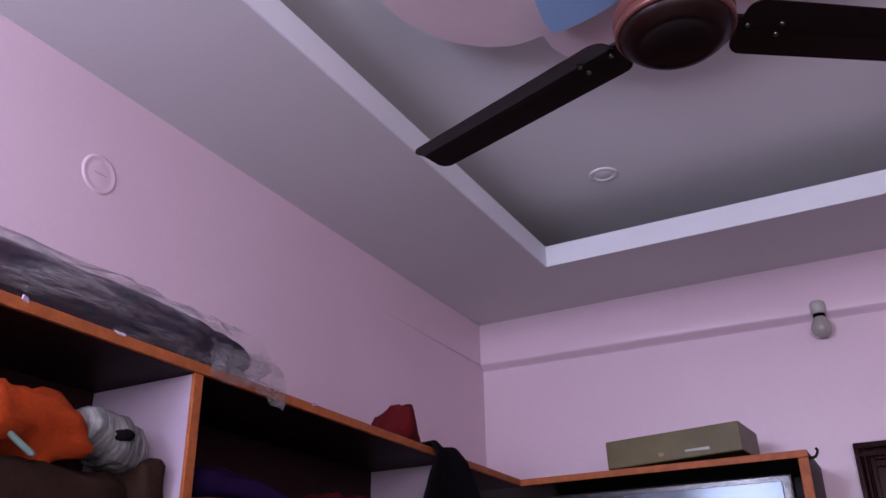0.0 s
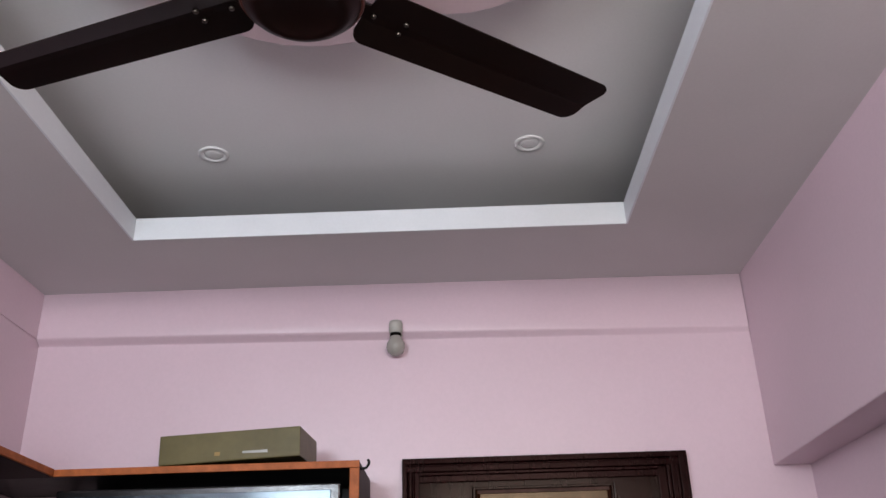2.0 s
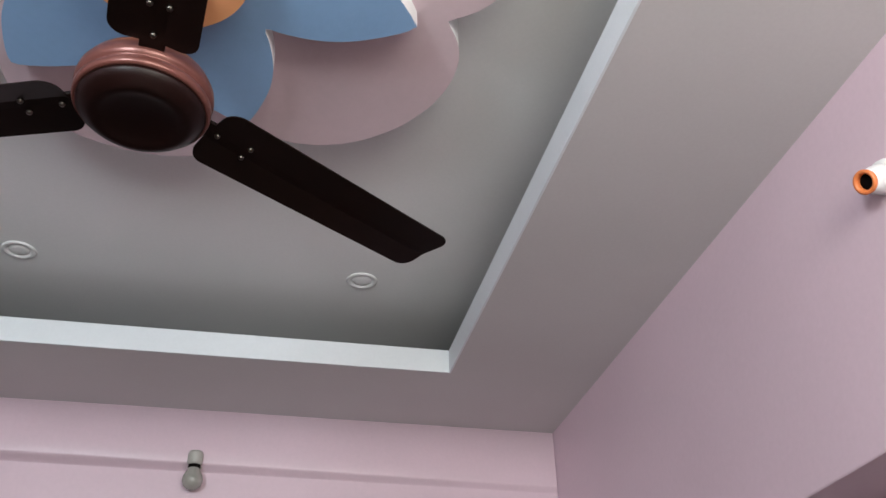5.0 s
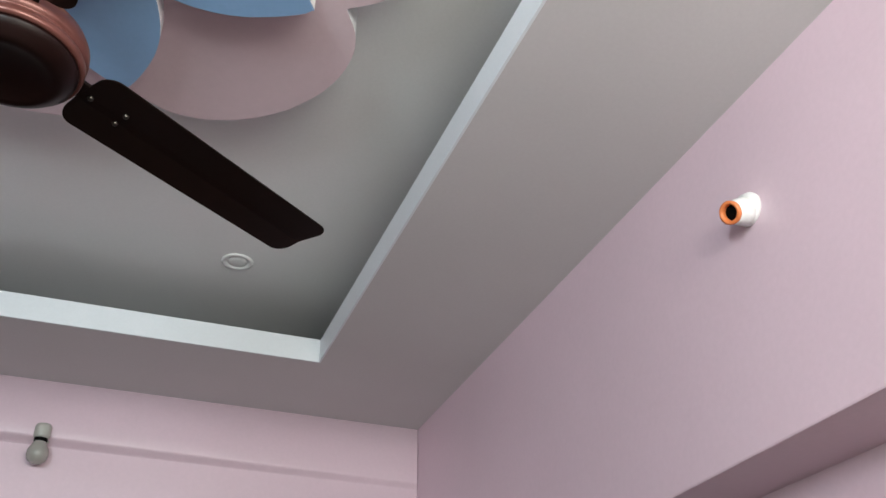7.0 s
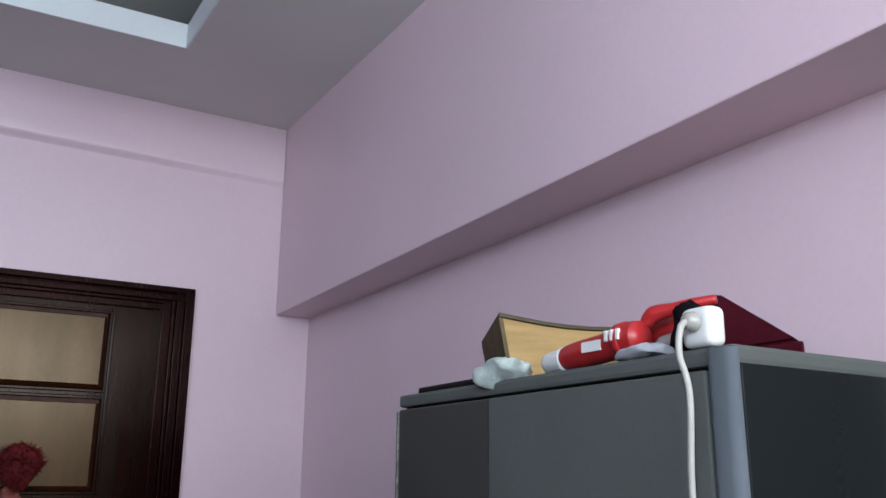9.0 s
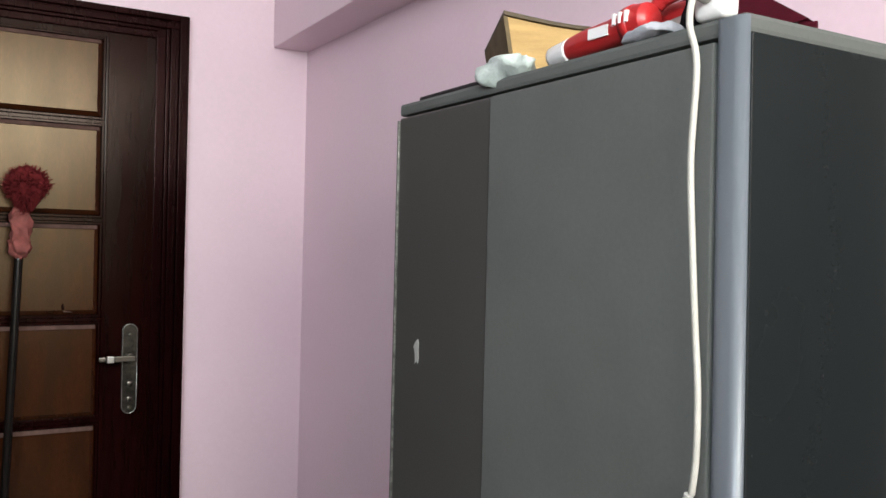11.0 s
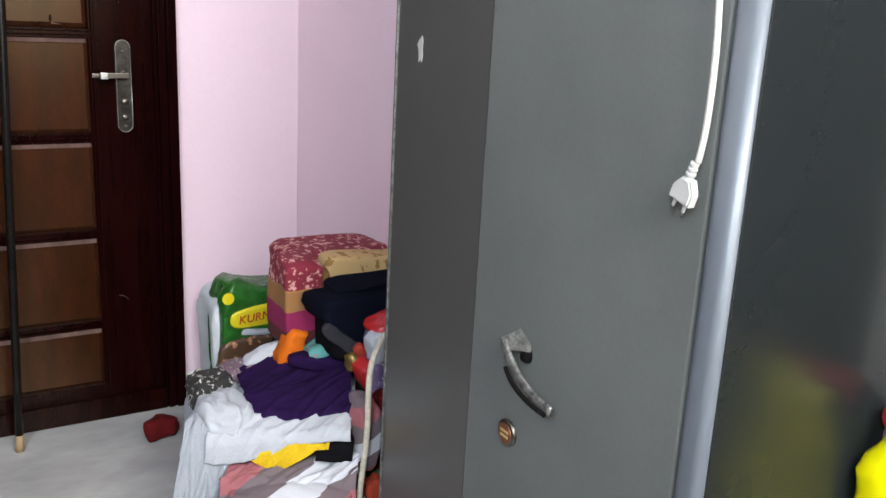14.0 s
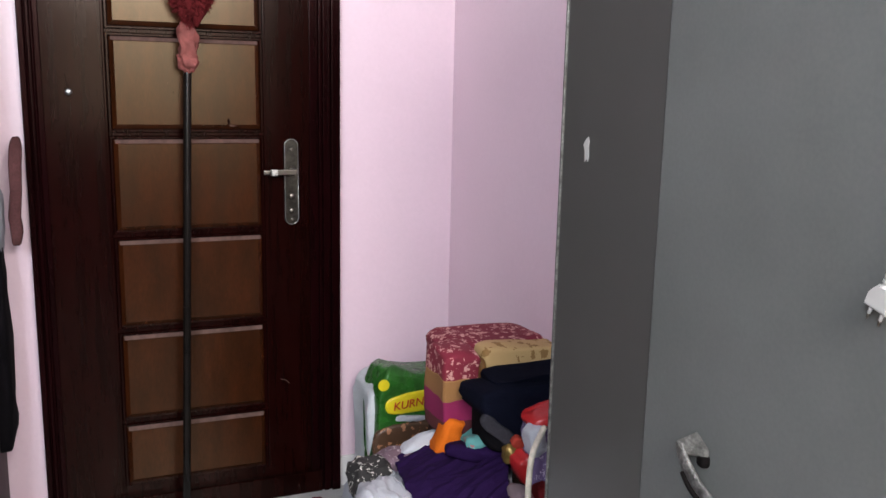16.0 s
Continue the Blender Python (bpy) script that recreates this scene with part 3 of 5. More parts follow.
def rosette(profile, turn, per):
    """profile: (angle off the lobe's middle, radius), 60 degrees per lobe."""
    pts = []
    half = [a for a, _ in profile]
    for k in range(6):
        for d in np.linspace(-30, 30, per, endpoint=False):
            r = float(np.interp(abs(d), half, [q for _, q in profile]))
            a = radians(turn + 60 * k + d)
            pts.append((CX + r * math.cos(a), CY + r * math.sin(a)))
    return pts


flower = thing("ceiling_flower", "layered flower of painted boards, pink, blue and orange", "ceiling decoration", (CX, CY, 2.885))
part("pink_petals", plate(rosette([(0, 0.612), (8, 0.607), (15, 0.594), (21, 0.572), (25, 0.548), (28, 0.52), (30, 0.497)], 42.4, 40), 2.810, 2.886, 0.003), ROSE, flower, "pink scalloped board")
part("blue_petals", plate(rosette([(0, 0.440), (3, 0.42), (8, 0.384), (13, 0.35), (18, 0.313), (23, 0.272), (27, 0.24), (30, 0.214)], 12.6, 40), 2.768, 2.811, 0.003), BLUE, flower, "blue pointed petal board")
part("orange_disc", plate([(CX + 0.14 * math.cos(a), CY + 0.14 * math.sin(a)) for a in np.linspace(0, 2 * math.pi, 56, endpoint=False)], 2.728, 2.769, 0.003), PEACH, flower, "orange centre disc")

for petal in [o for o in flower.children if o.name.split(".")[0] in ("pink_petals", "blue_petals")]:
    petal.data.materials.append(SLABWHITE)
    for p in petal.data.polygons:
        if abs(p.normal.z) < 0.3:
            p.material_index = 1

for px in (-0.436, 0.497):
    d = thing("downlight", "small round white recessed ceiling light, unlit", "ceiling light", (px, 2.342, 2.885), "ceiling downlights")
    at = Matrix.Translation((px, 2.342, 2.885)) @ Matrix.Diagonal((1, 1, 0.62, 1))
    part("trim_ring", lathe([(0.044, 0.001), (0.045, -0.003), (0.040, -0.007), (0.033, -0.006), (0.029, 0.0), (0.029, 0.002)], 40, m=at), SLABWHITE, d, smooth=True)
    part("lens", lathe([(0.0, -0.005), (0.018, -0.006), (0.024, -0.004), (0.028, 0.001)], 36, m=at), SLABWHITE, d, smooth=True)

# ---- ceiling fan ----
FX, FY, FZ = 0.038, 1.197, 2.481
fan = thing("ceiling_fan", "dark brown ceiling fan with three blades and a copper motor", "ceiling fan", (FX, FY, FZ))
fat = Matrix.Translation((FX, FY, FZ))
mot = fat
part("motor", lathe([(0.0, -0.020), (0.090, -0.024), (0.0955, -0.026), (0.0985, -0.021), (0.0990, -0.014), (0.0965, -0.0105), (0.0945, -0.009), (0.0960, -0.0065), (0.0995, -0.004), (0.1005, 0.003), (0.0990, 0.014), (0.092, 0.028), (0.076, 0.040), (0.05, 0.046), (0.0, 0.048)], 64, m=mot), FAN_COPPER, fan, "copper brown motor housing", True)
part("bottom_cap", lathe([(0.0, -0.040), (0.040, -0.041), (0.056, -0.045), (0.066, -0.0475), (0.075, -0.045), (0.085, -0.037), (0.0915, -0.030), (0.0925, -0.0255), (0.088, -0.023), (0.0, -0.022)], 64, m=mot), FAN_CAP, fan, "dark dished bottom cap", True)
part("down_rod", lathe([(0.0, 0.04), (0.011, 0.04), (0.011, 0.265), (0.0, 0.265)], 20, m=fat), FAN_DARK, fan, smooth=True)
part("canopy", lathe([(0.012, 0.17), (0.022, 0.175), (0.05, 0.22), (0.056, 0.262), (0.0, 0.263)], 36, m=fat), FAN_COPPER, fan, smooth=True)


def blade_mesh():
    """One blade along +x: ridged along its length, rounded corners, tilted."""
    bm = bmesh.new()
    ny, x_in, x_out, rc = 8, 0.113, 0.606, 0.026
    xs = [x_in + rc * (1 - math.cos(t)) for t in np.linspace(0, math.pi / 2, 7)] + list(np.linspace(x_in + rc, x_out - rc, 15))[1:-1] + [x_out - rc * (1 - math.sin(t)) for t in np.linspace(0, math.pi / 2, 9)]
    nx = len(xs) - 1
    top, low = [], []
    for i in range(nx + 1):
        x = float(xs[i])
        s = (x - x_in) / (x_out - x_in)
        w = 0.062 - 0.006 * s
        for d in (x - x_in, x_out - x):
            if d < rc:
                w += math.sqrt(max(0.0, rc * rc - (rc - d) ** 2)) - rc
        rt, rl = [], []
        for j in range(ny + 1):
            y = -w + 2 * w * j / ny
            z = 0.005 - 0.26 * max(0.0, y - 0.012)
            skew = 0.008 * s * (y / 0.06)
            rt.append(bm.verts.new((x - skew, y, z)))
            rl.append(bm.verts.new((x - skew, y, z - 0.0022)))
        top.append(rt)
        low.append(rl)
    for i in range(nx):
        for j in range(ny):
            bm.faces.new((top[i][j], top[i + 1][j], top[i + 1][j + 1], top[i][j + 1]))
            bm.faces.new((low[i][j], low[i][j + 1], low[i + 1][j + 1], low[i + 1][j]))
    for i in range(nx):
        bm.faces.new((top[i][0], low[i][0], low[i + 1][0], top[i + 1][0]))
        bm.faces.new((top[i][ny], top[i + 1][ny], low[i + 1][ny], low[i][ny]))
    for j in range(ny):
        bm.faces.new((top[0][j], top[0][j + 1], low[0][j + 1], low[0][j]))
        bm.faces.new((top[nx][j], low[nx][j], low[nx][j + 1], top[nx][j + 1]))
    return bm


for ang in (35.2, 161.4, 279.2):
    turn = fat @ Matrix.Rotation(radians(ang), 4, "Z")
    b = part("blade", moved(blade_mesh(), turn), FAN_DARK, fan)
    part("bracket", moved(box(0.085, 0.150, -0.018, 0.018, 0.003, 0.010, 0.003), turn), FAN_DARK, b)
    for sx, sy in ((0.128, 0.0), (0.185, 0.016), (0.185, -0.010)):
        part("screw", lathe([(0.0, -0.0045), (0.004, -0.0035), (0.005, 0.0), (0.0, 0.004)], 12, m=turn @ Matrix.Translation((sx, sy, 0.001 - 0.26 * max(0.0, sy - 0.012) + 0.001))), STEEL, b, "small steel screw", True)

# ---- door ----
door = thing("door_1", "polished dark wooden door, closed, with raised panels", "door", (0.52, NORTH, 0), kind="structure")
LY = 2.902
LX0, LX1 = 0.133, 0.873
leaf = part("leaf", box(LX0 - 0.004, LX1 + 0.004, LY, LY + 0.04, 0.070, 2.012, 0.002), DOOR_WOOD, door, "dark polished leaf")


def frame_side(x_in, x_out, z1):
    s = 1 if x_out > x_in else -1
    w = abs(x_out - x_in)
    bm = bmesh.new()
    for a, b, y in ((0.0, 0.30, 2.893), (0.30, 0.42, 2.886), (0.42, 0.60, 2.878), (0.60, 0.70, 2.884), (0.70, 1.0, 2.874)):
        xa, xb = sorted((x_in + s * w * a, x_in + s * w * b))
        box(xa, xb, y, LY + 0.05, 0, z1, 0.0025, into=bm)
    return bm


part("jamb", frame_side(LX0, DX0, DTOP - 0.001), FRAME_WOOD, door, "stepped dark red frame moulding")
part("jamb", frame_side(LX1, DX1, DTOP - 0.001), FRAME_WOOD, door, "stepped dark red frame moulding")
head = bmesh.new()
for a, b, y in ((2.008, 2.028, 2.892), (2.028, 2.038, 2.885), (2.038, 2.056, 2.8775), (2.056, 2.062, 2.884), (2.062, 2.080, 2.8735)):
    box(LX0 - 0.002 if b < 2.04 else DX0 + 0.001, LX1 + 0.002 if b < 2.04 else DX1 - 0.001, y, LY + 0.05, a, b, 0.002, into=head)
part("head", head, FRAME_WOOD, door, "stepped dark red frame head")
part("threshold", box(DX0 + 0.03, DX1 - 0.06, 2.880, LY + 0.04, 0.0, 0.073, 0.004), DOOR_WOOD, door, "worn wooden kick strip")

rows_z = ((0.108, 0.303), (0.318, 0.587), (0.603, 0.873), (0.889, 1.166), (1.182, 1.453), (1.469, 1.737), (1.753, 1.988))
PX0, PX1 = 0.300, 0.730


def panel_rings(z0, z1, prof, fill):
    bm = bmesh.new()
    loops = []
    for inset, y in prof:
        loops.append([bm.verts.new((x, LY + y, z)) for x, z in ((PX0 + inset, z0 + inset), (PX1 - inset, z0 + inset), (PX1 - inset, z1 - inset), (PX0 + inset, z1 - inset))])
    for a, b in zip(loops, loops[1:]):
        for k in range(4):
            bm.faces.new((a[k], a[(k + 1) % 4], b[(k + 1) % 4], b[k]))
    if fill:
        bm.faces.new(loops[-1])
    return bm


for i, (z0, z1) in enumerate(rows_z):
    pn = part("panel", panel_rings(z0, z1, ((0.0060, 0.0002), (0.0200, -0.0105)), True), PANEL_WOOD, leaf, "brown glossy raised panel")
    pn.parent = door
    pn.matrix_parent_inverse = Matrix.Translation(-door.location)
    # pale strip paints the light that the upper bevel catches
    lb = box(PX0 + 0.012, PX1 - 0.012, -0.0008, 0.0008, -0.0065, 0.0065)
    part("ledge", moved(lb, pose(0, LY - 0.0066, z1 - 0.0128, -37, 0, 0)), LIT_LEDGE_CHIP, pn, "upper ledge of the panel, its highlight painted pale")
    part("moulding", panel_rings(z0, z1, ((-0.004, 0.0005), (-0.001, -0.0065), (0.004, -0.0065), (0.009, -0.0008)), False), DOOR_WOOD, pn, "dark bead round the panel")
for a in (PX0 - 0.012, PX1 + 0.004):
    part("bead", box(a, a + 0.008, LY - 0.005, LY + 0.002, 0.10, 1.995, 0.002), DOOR_WOOD, leaf)

n = 24
lo = [(0.815 + 0.022 * math.cos(t), 1.137 + 0.022 * math.sin(t)) for t in np.linspace(0, math.pi, n)] + [(0.815 + 0.022 * math.cos(t), 0.919 + 0.022 * math.sin(t)) for t in np.linspace(math.pi, 2 * math.pi, n)]
lk = plate(lo, 0.0, 0.011, 0.002)
moved(lk, Matrix(((1, 0, 0, 0), (0, 0, 1, LY - 0.012), (0, 1, 0, 0), (0, 0, 0, 1))))
lock_plate = part("lock_plate", lk, LOCK_STEEL, door, "tarnished steel lock plate")
rim = tube([(x, LY - 0.0118, z) for x, z in [(0.815 + (x - 0.815) * 0.93, z) for x, z in lo] + [(0.815 + 0.022 * 0.93, 1.137)]], 0.0014, 6, steps=1)
part("rim", rim, CHROME, lock_plate, "bright worn rim of the lock plate", True)
out = Matrix(((1, 0, 0, 0), (0, 0, -1, LY - 0.011), (0, 1, 0, 0), (0, 0, 0, 1)))


def knob(x, z, r, d):
    return lathe([(r, 0.0), (r, d * 0.7), (r * 0.8, d), (0.0, d)], 20, m=Matrix.Translation((x, 0, z)) @ out)


for z, r, d in ((1.062, 0.015, 0.012), (0.985, 0.010, 0.009), (0.940, 0.009, 0.007), (0.913, 0.005, 0.005), (1.128, 0.005, 0.005)):
    part("rosette", knob(0.815, z, r, d), STEEL, lock_plate, smooth=True)
lv = box(0.764, 0.822, LY - 0.056, LY - 0.046, 1.054, 1.070, 0.002)
box(0.806, 0.824, LY - 0.050, LY - 0.012, 1.053, 1.071, 0.003, into=lv)
lever = part("lever", lv, STEEL, lock_plate, "flat steel lever")
le = box(0.744, 0.7645, LY - 0.060, LY - 0.044, 1.052, 1.071, 0.002)
for v in le.verts:
    v.co.y -= 0.10 * (v.co.x - 0.754)
part("lever_end", le, CHROME, lever, "bright square lever end")
part("lever_tail", box(0.724, 0.7445, LY - 0.050, LY - 0.040, 1.055, 1.068, 0.003), STEEL, lever)
part("peephole", knob(0.198, 1.291, 0.010, 0.010), CHROME, door, "small bright viewer", True)
part("puncture", crumple(lathe([(0.0, 0.0008), (0.003, 0.0014), (0.0065, 0.0005)], 18, m=Matrix.Translation((0.630, 0.0003, 1.212)) @ out @ Matrix.Diagonal((0.7, 1.5, 1, 1))), 0.0015, 0.006, 2), DOOR_WOOD, leaf, "dark puncture in the panel")
part("scratch", tube([(0.775, LY - 0.0015, 0.395), (0.792, LY - 0.0015, 0.390), (0.803, LY - 0.0015, 0.378)], 0.0010, 6), LIT_LEDGE_CHIP, leaf, "pale curved scratch")
sl = box(0.632, 0.656, LY - 0.0125, LY - 0.008, 1.197, 1.2015, 0.001)
for v in sl.verts:
    v.co.z = 1.197 + (v.co.z - 1.197) * max(0.15, 1 - (v.co.x - 0.632) / 0.026)
part("splinter", sl, LIT_LEDGE_CHIP, leaf, "pale splintered chip")

solo("baseboard", box(DX1 + 0.002, EAST - 0.002, NORTH - 0.010, NORTH, 0.0, 0.105, 0.003), SKIRT, "white marble skirting beside the door", "baseboard", kind="structure")
solo("baseboard", box(WEST + 0.34, DX0 - 0.002, NORTH - 0.010, NORTH, 0.0, 0.105, 0.003), SKIRT, "white marble skirting beside the door", "baseboard", kind="structure")
solo("baseboard", run_out(box(EAST - 0.010, EAST, 1.66, NORTH - 0.012, 0.0, 0.105, 0.003)), SKIRT, "white marble skirting along the side wall", "baseboard", kind="structure")

# ---- wall lights ----
bulb = thing("wall_bulb", "grey glass bulb in a small wall holder, unlit", "wall light", (0.063, NORTH, 2.475))
at = Matrix.Translation((0.063, NORTH - 0.036, 2.475))
part("holder_base", moved(lathe([(0.0, 0.0), (0.031, 0.0), (0.031, 0.012), (0.025, 0.018), (0.0, 0.018)], 28), Matrix.Translation((0.063, NORTH - 0.0005, 2.512)) @ Matrix.Rotation(radians(90), 4, "X")), CREAM_PL, bulb, smooth=True)
part("holder", lathe([(0.0, 0.058), (0.020, 0.058), (0.023, 0.050), (0.023, 0.022), (0.018, 0.016), (0.0, 0.016)], 24, m=at), CREAM_PL, bulb, smooth=True)
part("collar", lathe([(0.018, 0.020), (0.019, 0.010), (0.017, 0.006), (0.0, 0.006)], 24, m=at), DARK, bulb, smooth=True)
part("globe", lathe([(0.015, 0.010), (0.020, 0.000), (0.029, -0.018), (0.031, -0.032), (0.026, -0.048), (0.014, -0.058), (0.0, -0.060)], 32, m=at), GREYGLASS, bulb, "grey frosted globe", True)

sock = thing("angle_holder", "empty white bulb socket with an orange rim on the beam", "lamp holder", (EAST - 0.13, 1.135, 2.45))
ax = look((EAST - 0.131, 1.135, 2.448), (EAST - 0.131 - 0.60, 1.135 - 0.10, 2.448 - 0.26)) @ Matrix.Rotation(math.pi, 4, "X") @ Matrix.Scale(0.82, 4)
part("socket_base", moved(lathe([(0.0, 0.0), (0.036, 0.0), (0.036, 0.010), (0.030, 0.020), (0.0, 0.022)], 32), Matrix.Translation((EAST - 0.1275, 1.135, 2.450)) @ Matrix.Rotation(radians(-90), 4, "Y") @ Matrix.Scale(0.85, 4)), ADAPTOR, sock, smooth=True)
part("socket_body", lathe([(0.0, 0.0), (0.031, 0.004), (0.029, 0.036), (0.025, 0.046), (0.024, 0.066), (0.0225, 0.066), (0.020, 0.052)], 32, m=ax), ADAPTOR, sock, smooth=True)
part("rim", lathe([(0.0245, 0.062), (0.0255, 0.069), (0.021, 0.0725), (0.017, 0.069), (0.0165, 0.058)], 32, m=ax), BRASS, sock, "orange socket rim", True)
part("socket_inside", lathe([(0.0, 0.050), (0.019, 0.050), (0.018, 0.058), (0.0, 0.056)], 24, m=ax), DARK, sock, smooth=True)

cover = thing("wall_cover", "round painted-over cover plate on the pink wall", "cover plate", (WEST, 1.07, 2.47))
cat = Matrix.Translation((WEST, 1.062, 2.457)) @ Matrix.Rotation(radians(90), 4, "Y") @ Matrix.Diagonal((1.25, 1.25, 0.6, 1))
part("cover_disc", lathe([(0.0, 0.003), (0.022, 0.004), (0.028, 0.002), (0.031, 0.005), (0.035, 0.003), (0.036, -0.001)], 36, m=cat), PINK, cover, smooth=True)
part("slot", box(WEST + 0.0015, WEST + 0.0032, 1.047, 1.080, 2.4565, 2.4585), LILAC, cover)

# ---- shelf units ----
UX, UY, UZ = -0.875, 2.580, 2.022
tvu = thing("tv_unit", "black laminate television unit with orange edges", "tv unit", (-0.45, 2.75, 0))
UR = -0.020
part("side_panel", box(UR - 0.022, UR, UY + 0.004, NORTH - 0.012, 0.0, UZ - 0.001, 0.001), LAMINATE, tvu)
part("side_edge", box(UR - 0.026, UR + 0.001, UY - 0.003, UY + 0.006, 0.0, UZ - 0.021, 0.002), EDGE, tvu, "orange edge strip")
part("top_panel", box(WEST + 0.002, UR - 0.024, UY + 0.004, NORTH - 0.002, UZ - 0.020, UZ - 0.001, 0.001), BLACKWOOD, tvu)
part("top_edge", box(UX, UR + 0.001, UY - 0.003, UY + 0.006, UZ - 0.020, UZ, 0.002), EDGE, tvu, "orange edge strip")
part("back_panel", box(UX, UR - 0.024, NORTH - 0.018, NORTH - 0.002, 0.02, UZ - 0.022), BLACKWOOD, tvu)
part("shelf", box(UX, UR - 0.024, UY + 0.004, NORTH - 0.02, 1.40, 1.42, 0.001), BLACKWOOD, tvu)
part("shelf", box(UX, UR - 0.024, UY + 0.004, NORTH - 0.02, 0.60, 0.62, 0.001), BLACKWOOD, tvu)
part("plinth", box(UX, UR - 0.024, UY + 0.02, NORTH - 0.02, 0.0, 0.08), BLACKWOOD, tvu)
hk = tube([(UR + 0.001, UY + 0.02, UZ - 0.02), (UR + 0.018, UY + 0.018, UZ - 0.018), (UR + 0.026, UY + 0.016, UZ - 0.004), (UR + 0.022, UY + 0.016, UZ + 0.004)], 0.004, 8)
part("hook", hk, POLE, tvu, "small dark hook", True)

tv = thing("television", "flat television with a dark glossy screen, switched off", "television", (-0.48, 2.62, 1.42))
part("case", box(UX + 0.004, -0.075, 2.606, 2.665, 1.445, 1.968, 0.006), BEZEL, tv)
part("screen", box(UX + 0.014, -0.100, 2.5995, 2.608, 1.475, 1.948, 0.0015), SCREEN, tv, "dark reflecting screen")
part("foot", box(-0.66, -0.30, 2.595, 2.72, 1.4205, 1.4455, 0.004), BEZEL, tv)

sh = thing("wall_shelf_unit", "open wall shelf unit of dark laminate with orange edges", "shelf unit", (-1.0, 1.2, 0))
SY0, SY1 = -0.10, UY + 0.003
part("top_panel", box(WEST + 0.002, UX - 0.004, SY0, SY1 + 0.0, UZ - 0.020, UZ - 0.001, 0.001), LAMINATE, sh)
part("top_edge", box(UX - 0.006, UX + 0.003, SY0, SY1 - 0.007, UZ - 0.019, UZ + 0.001, 0.002), EDGE, sh, "chipped orange edge strip")
for fy, fl in ((0.755, 0.012), (0.935, 0.018), (1.475, 0.016)):
    fk = box(UX + 0.0015, UX + 0.0045, fy, fy + fl, UZ - 0.004, UZ + 0.0025, 0.001)
    part("chipped_patch", crumple(fk, 0.004, 0.012, fy), LILAC, sh, "pale chipped patch in the edge")
for dy in (1.135, 2.125):
    d = part("divider", box(WEST + 0.002, UX - 0.005, dy - 0.009, dy + 0.009, 0.0, UZ - 0.021, 0.001), LILAC, sh, "lilac upright divider")
    part("divider_edge", box(UX - 0.006, UX + 0.002, dy - 0.011, dy + 0.011, 0.0, UZ - 0.020, 0.002), EDGE, d, "orange edge strip")
part("end_panel", box(WEST + 0.002, UX - 0.005, SY0, SY0 + 0.018, 0.0, UZ - 0.021), LAMINATE, sh)
for z in (1.660, 1.20, 0.75, 0.30):
    for ya, yb in ((SY0 + 0.019, 1.125), (1.145, 2.115), (2.135, SY1)):
        s = part("shelf", box(WEST + 0.002, UX - 0.006, ya, yb, z - 0.02, z, 0.001), LAMINATE, sh)
        part("shelf_edge", box(UX - 0.0075, UX + 0.001, ya, yb, z - 0.020, z + 0.0005, 0.002), EDGE, s, "orange edge strip")
part("back_panel", box(WEST + 0.001, WEST + 0.010, SY0 + 0.02, SY1, 0.02, UZ - 0.022), LAMINATE, sh)

# clothes on the shelf
cl = thing("folded_clothes", "heap of orange, grey and brown clothes on the shelf", "clothes", (-1.0, 0.85, 1.66))
part("brown_cloth", cushion(-1.005, 0.86, 1.735, 0.11, 0.235, 0.075, 0.55, folds=0.025, size=0.10, seed=1), BROWN_CL, cl, "brown crumpled garment", True)
part("brown_cloth", cushion(-0.955, 1.082, 1.765, 0.060, 0.034, 0.080, 0.6, folds=0.014, size=0.06, seed=12), BROWN_CL, cl, "brown crumpled garment", True)
part("orange_knit", cushion(-0.985, 0.83, 1.858, 0.095, 0.13, 0.048, 0.7, folds=0.030, size=0.06, seed=2), ORANGE_CL, cl, "bright orange knitted garment", True)
part("grey_sleeve", moved(cushion(0, 0, 0, 0.055, 0.085, 0.042, 0.8, folds=0.010, size=0.05, seed=3, stretch=(1, 4, 1)), pose(-0.955, 1.015, 1.868, -14, 0, 8)), KNIT, cl, "grey and white knitted sleeve", True)
co = Matrix.Translation((-0.898, 0.998, 1.868)) @ Vector((1.1, -0.9, -0.3)).to_track_quat("Z", "X").to_matrix().to_4x4() @ Matrix.Diagonal((0.8, 1.5, 1, 1))
part("cuff_opening", moved(lathe([(0.0, 0.004), (0.010, 0.005), (0.015, -0.012)], 18), co), DARK, cl, "dark cuff opening", True)
part("teal_strap", tube([(-0.900, 0.765, 1.858), (-0.892, 0.79, 1.832), (-0.888, 0.833, 1.806)], 0.005, 8), STRAP, cl, "mint green strap", True)
c2 = thing("shelf_garments", "dark purple and red garments piled on the shelf", "clothes", (-1.0, 1.6, 1.66))
part("purple_garment", moved(cushion(0, 0, 0, 0.10, 0.24, 0.035, 0.6, folds=0.02, size=0.08, seed=4), pose(-1.00, 1.46, 1.800, -12, 0, 0)), PURPLE, c2, "dark purple garment", True)
part("tan_garment", cushion(-1.0, 1.38, 1.735, 0.10, 0.22, 0.075, 0.55, folds=0.03, size=0.07, seed=5), GOLDCL, c2, "tan and brown garment", True)
part("red_garment", cushion(-0.99, 1.76, 1.765, 0.105, 0.16, 0.10, 0.6, folds=0.03, size=0.09, seed=6), RED_CL, c2, "red crumpled garment", True)
part("olive_garment", cushion(-0.97, 1.93, 1.735, 0.09, 0.09, 0.075, 0.6, folds=0.03, size=0.07, seed=7), BROWN_CL, c2, "olive brown garment", True)

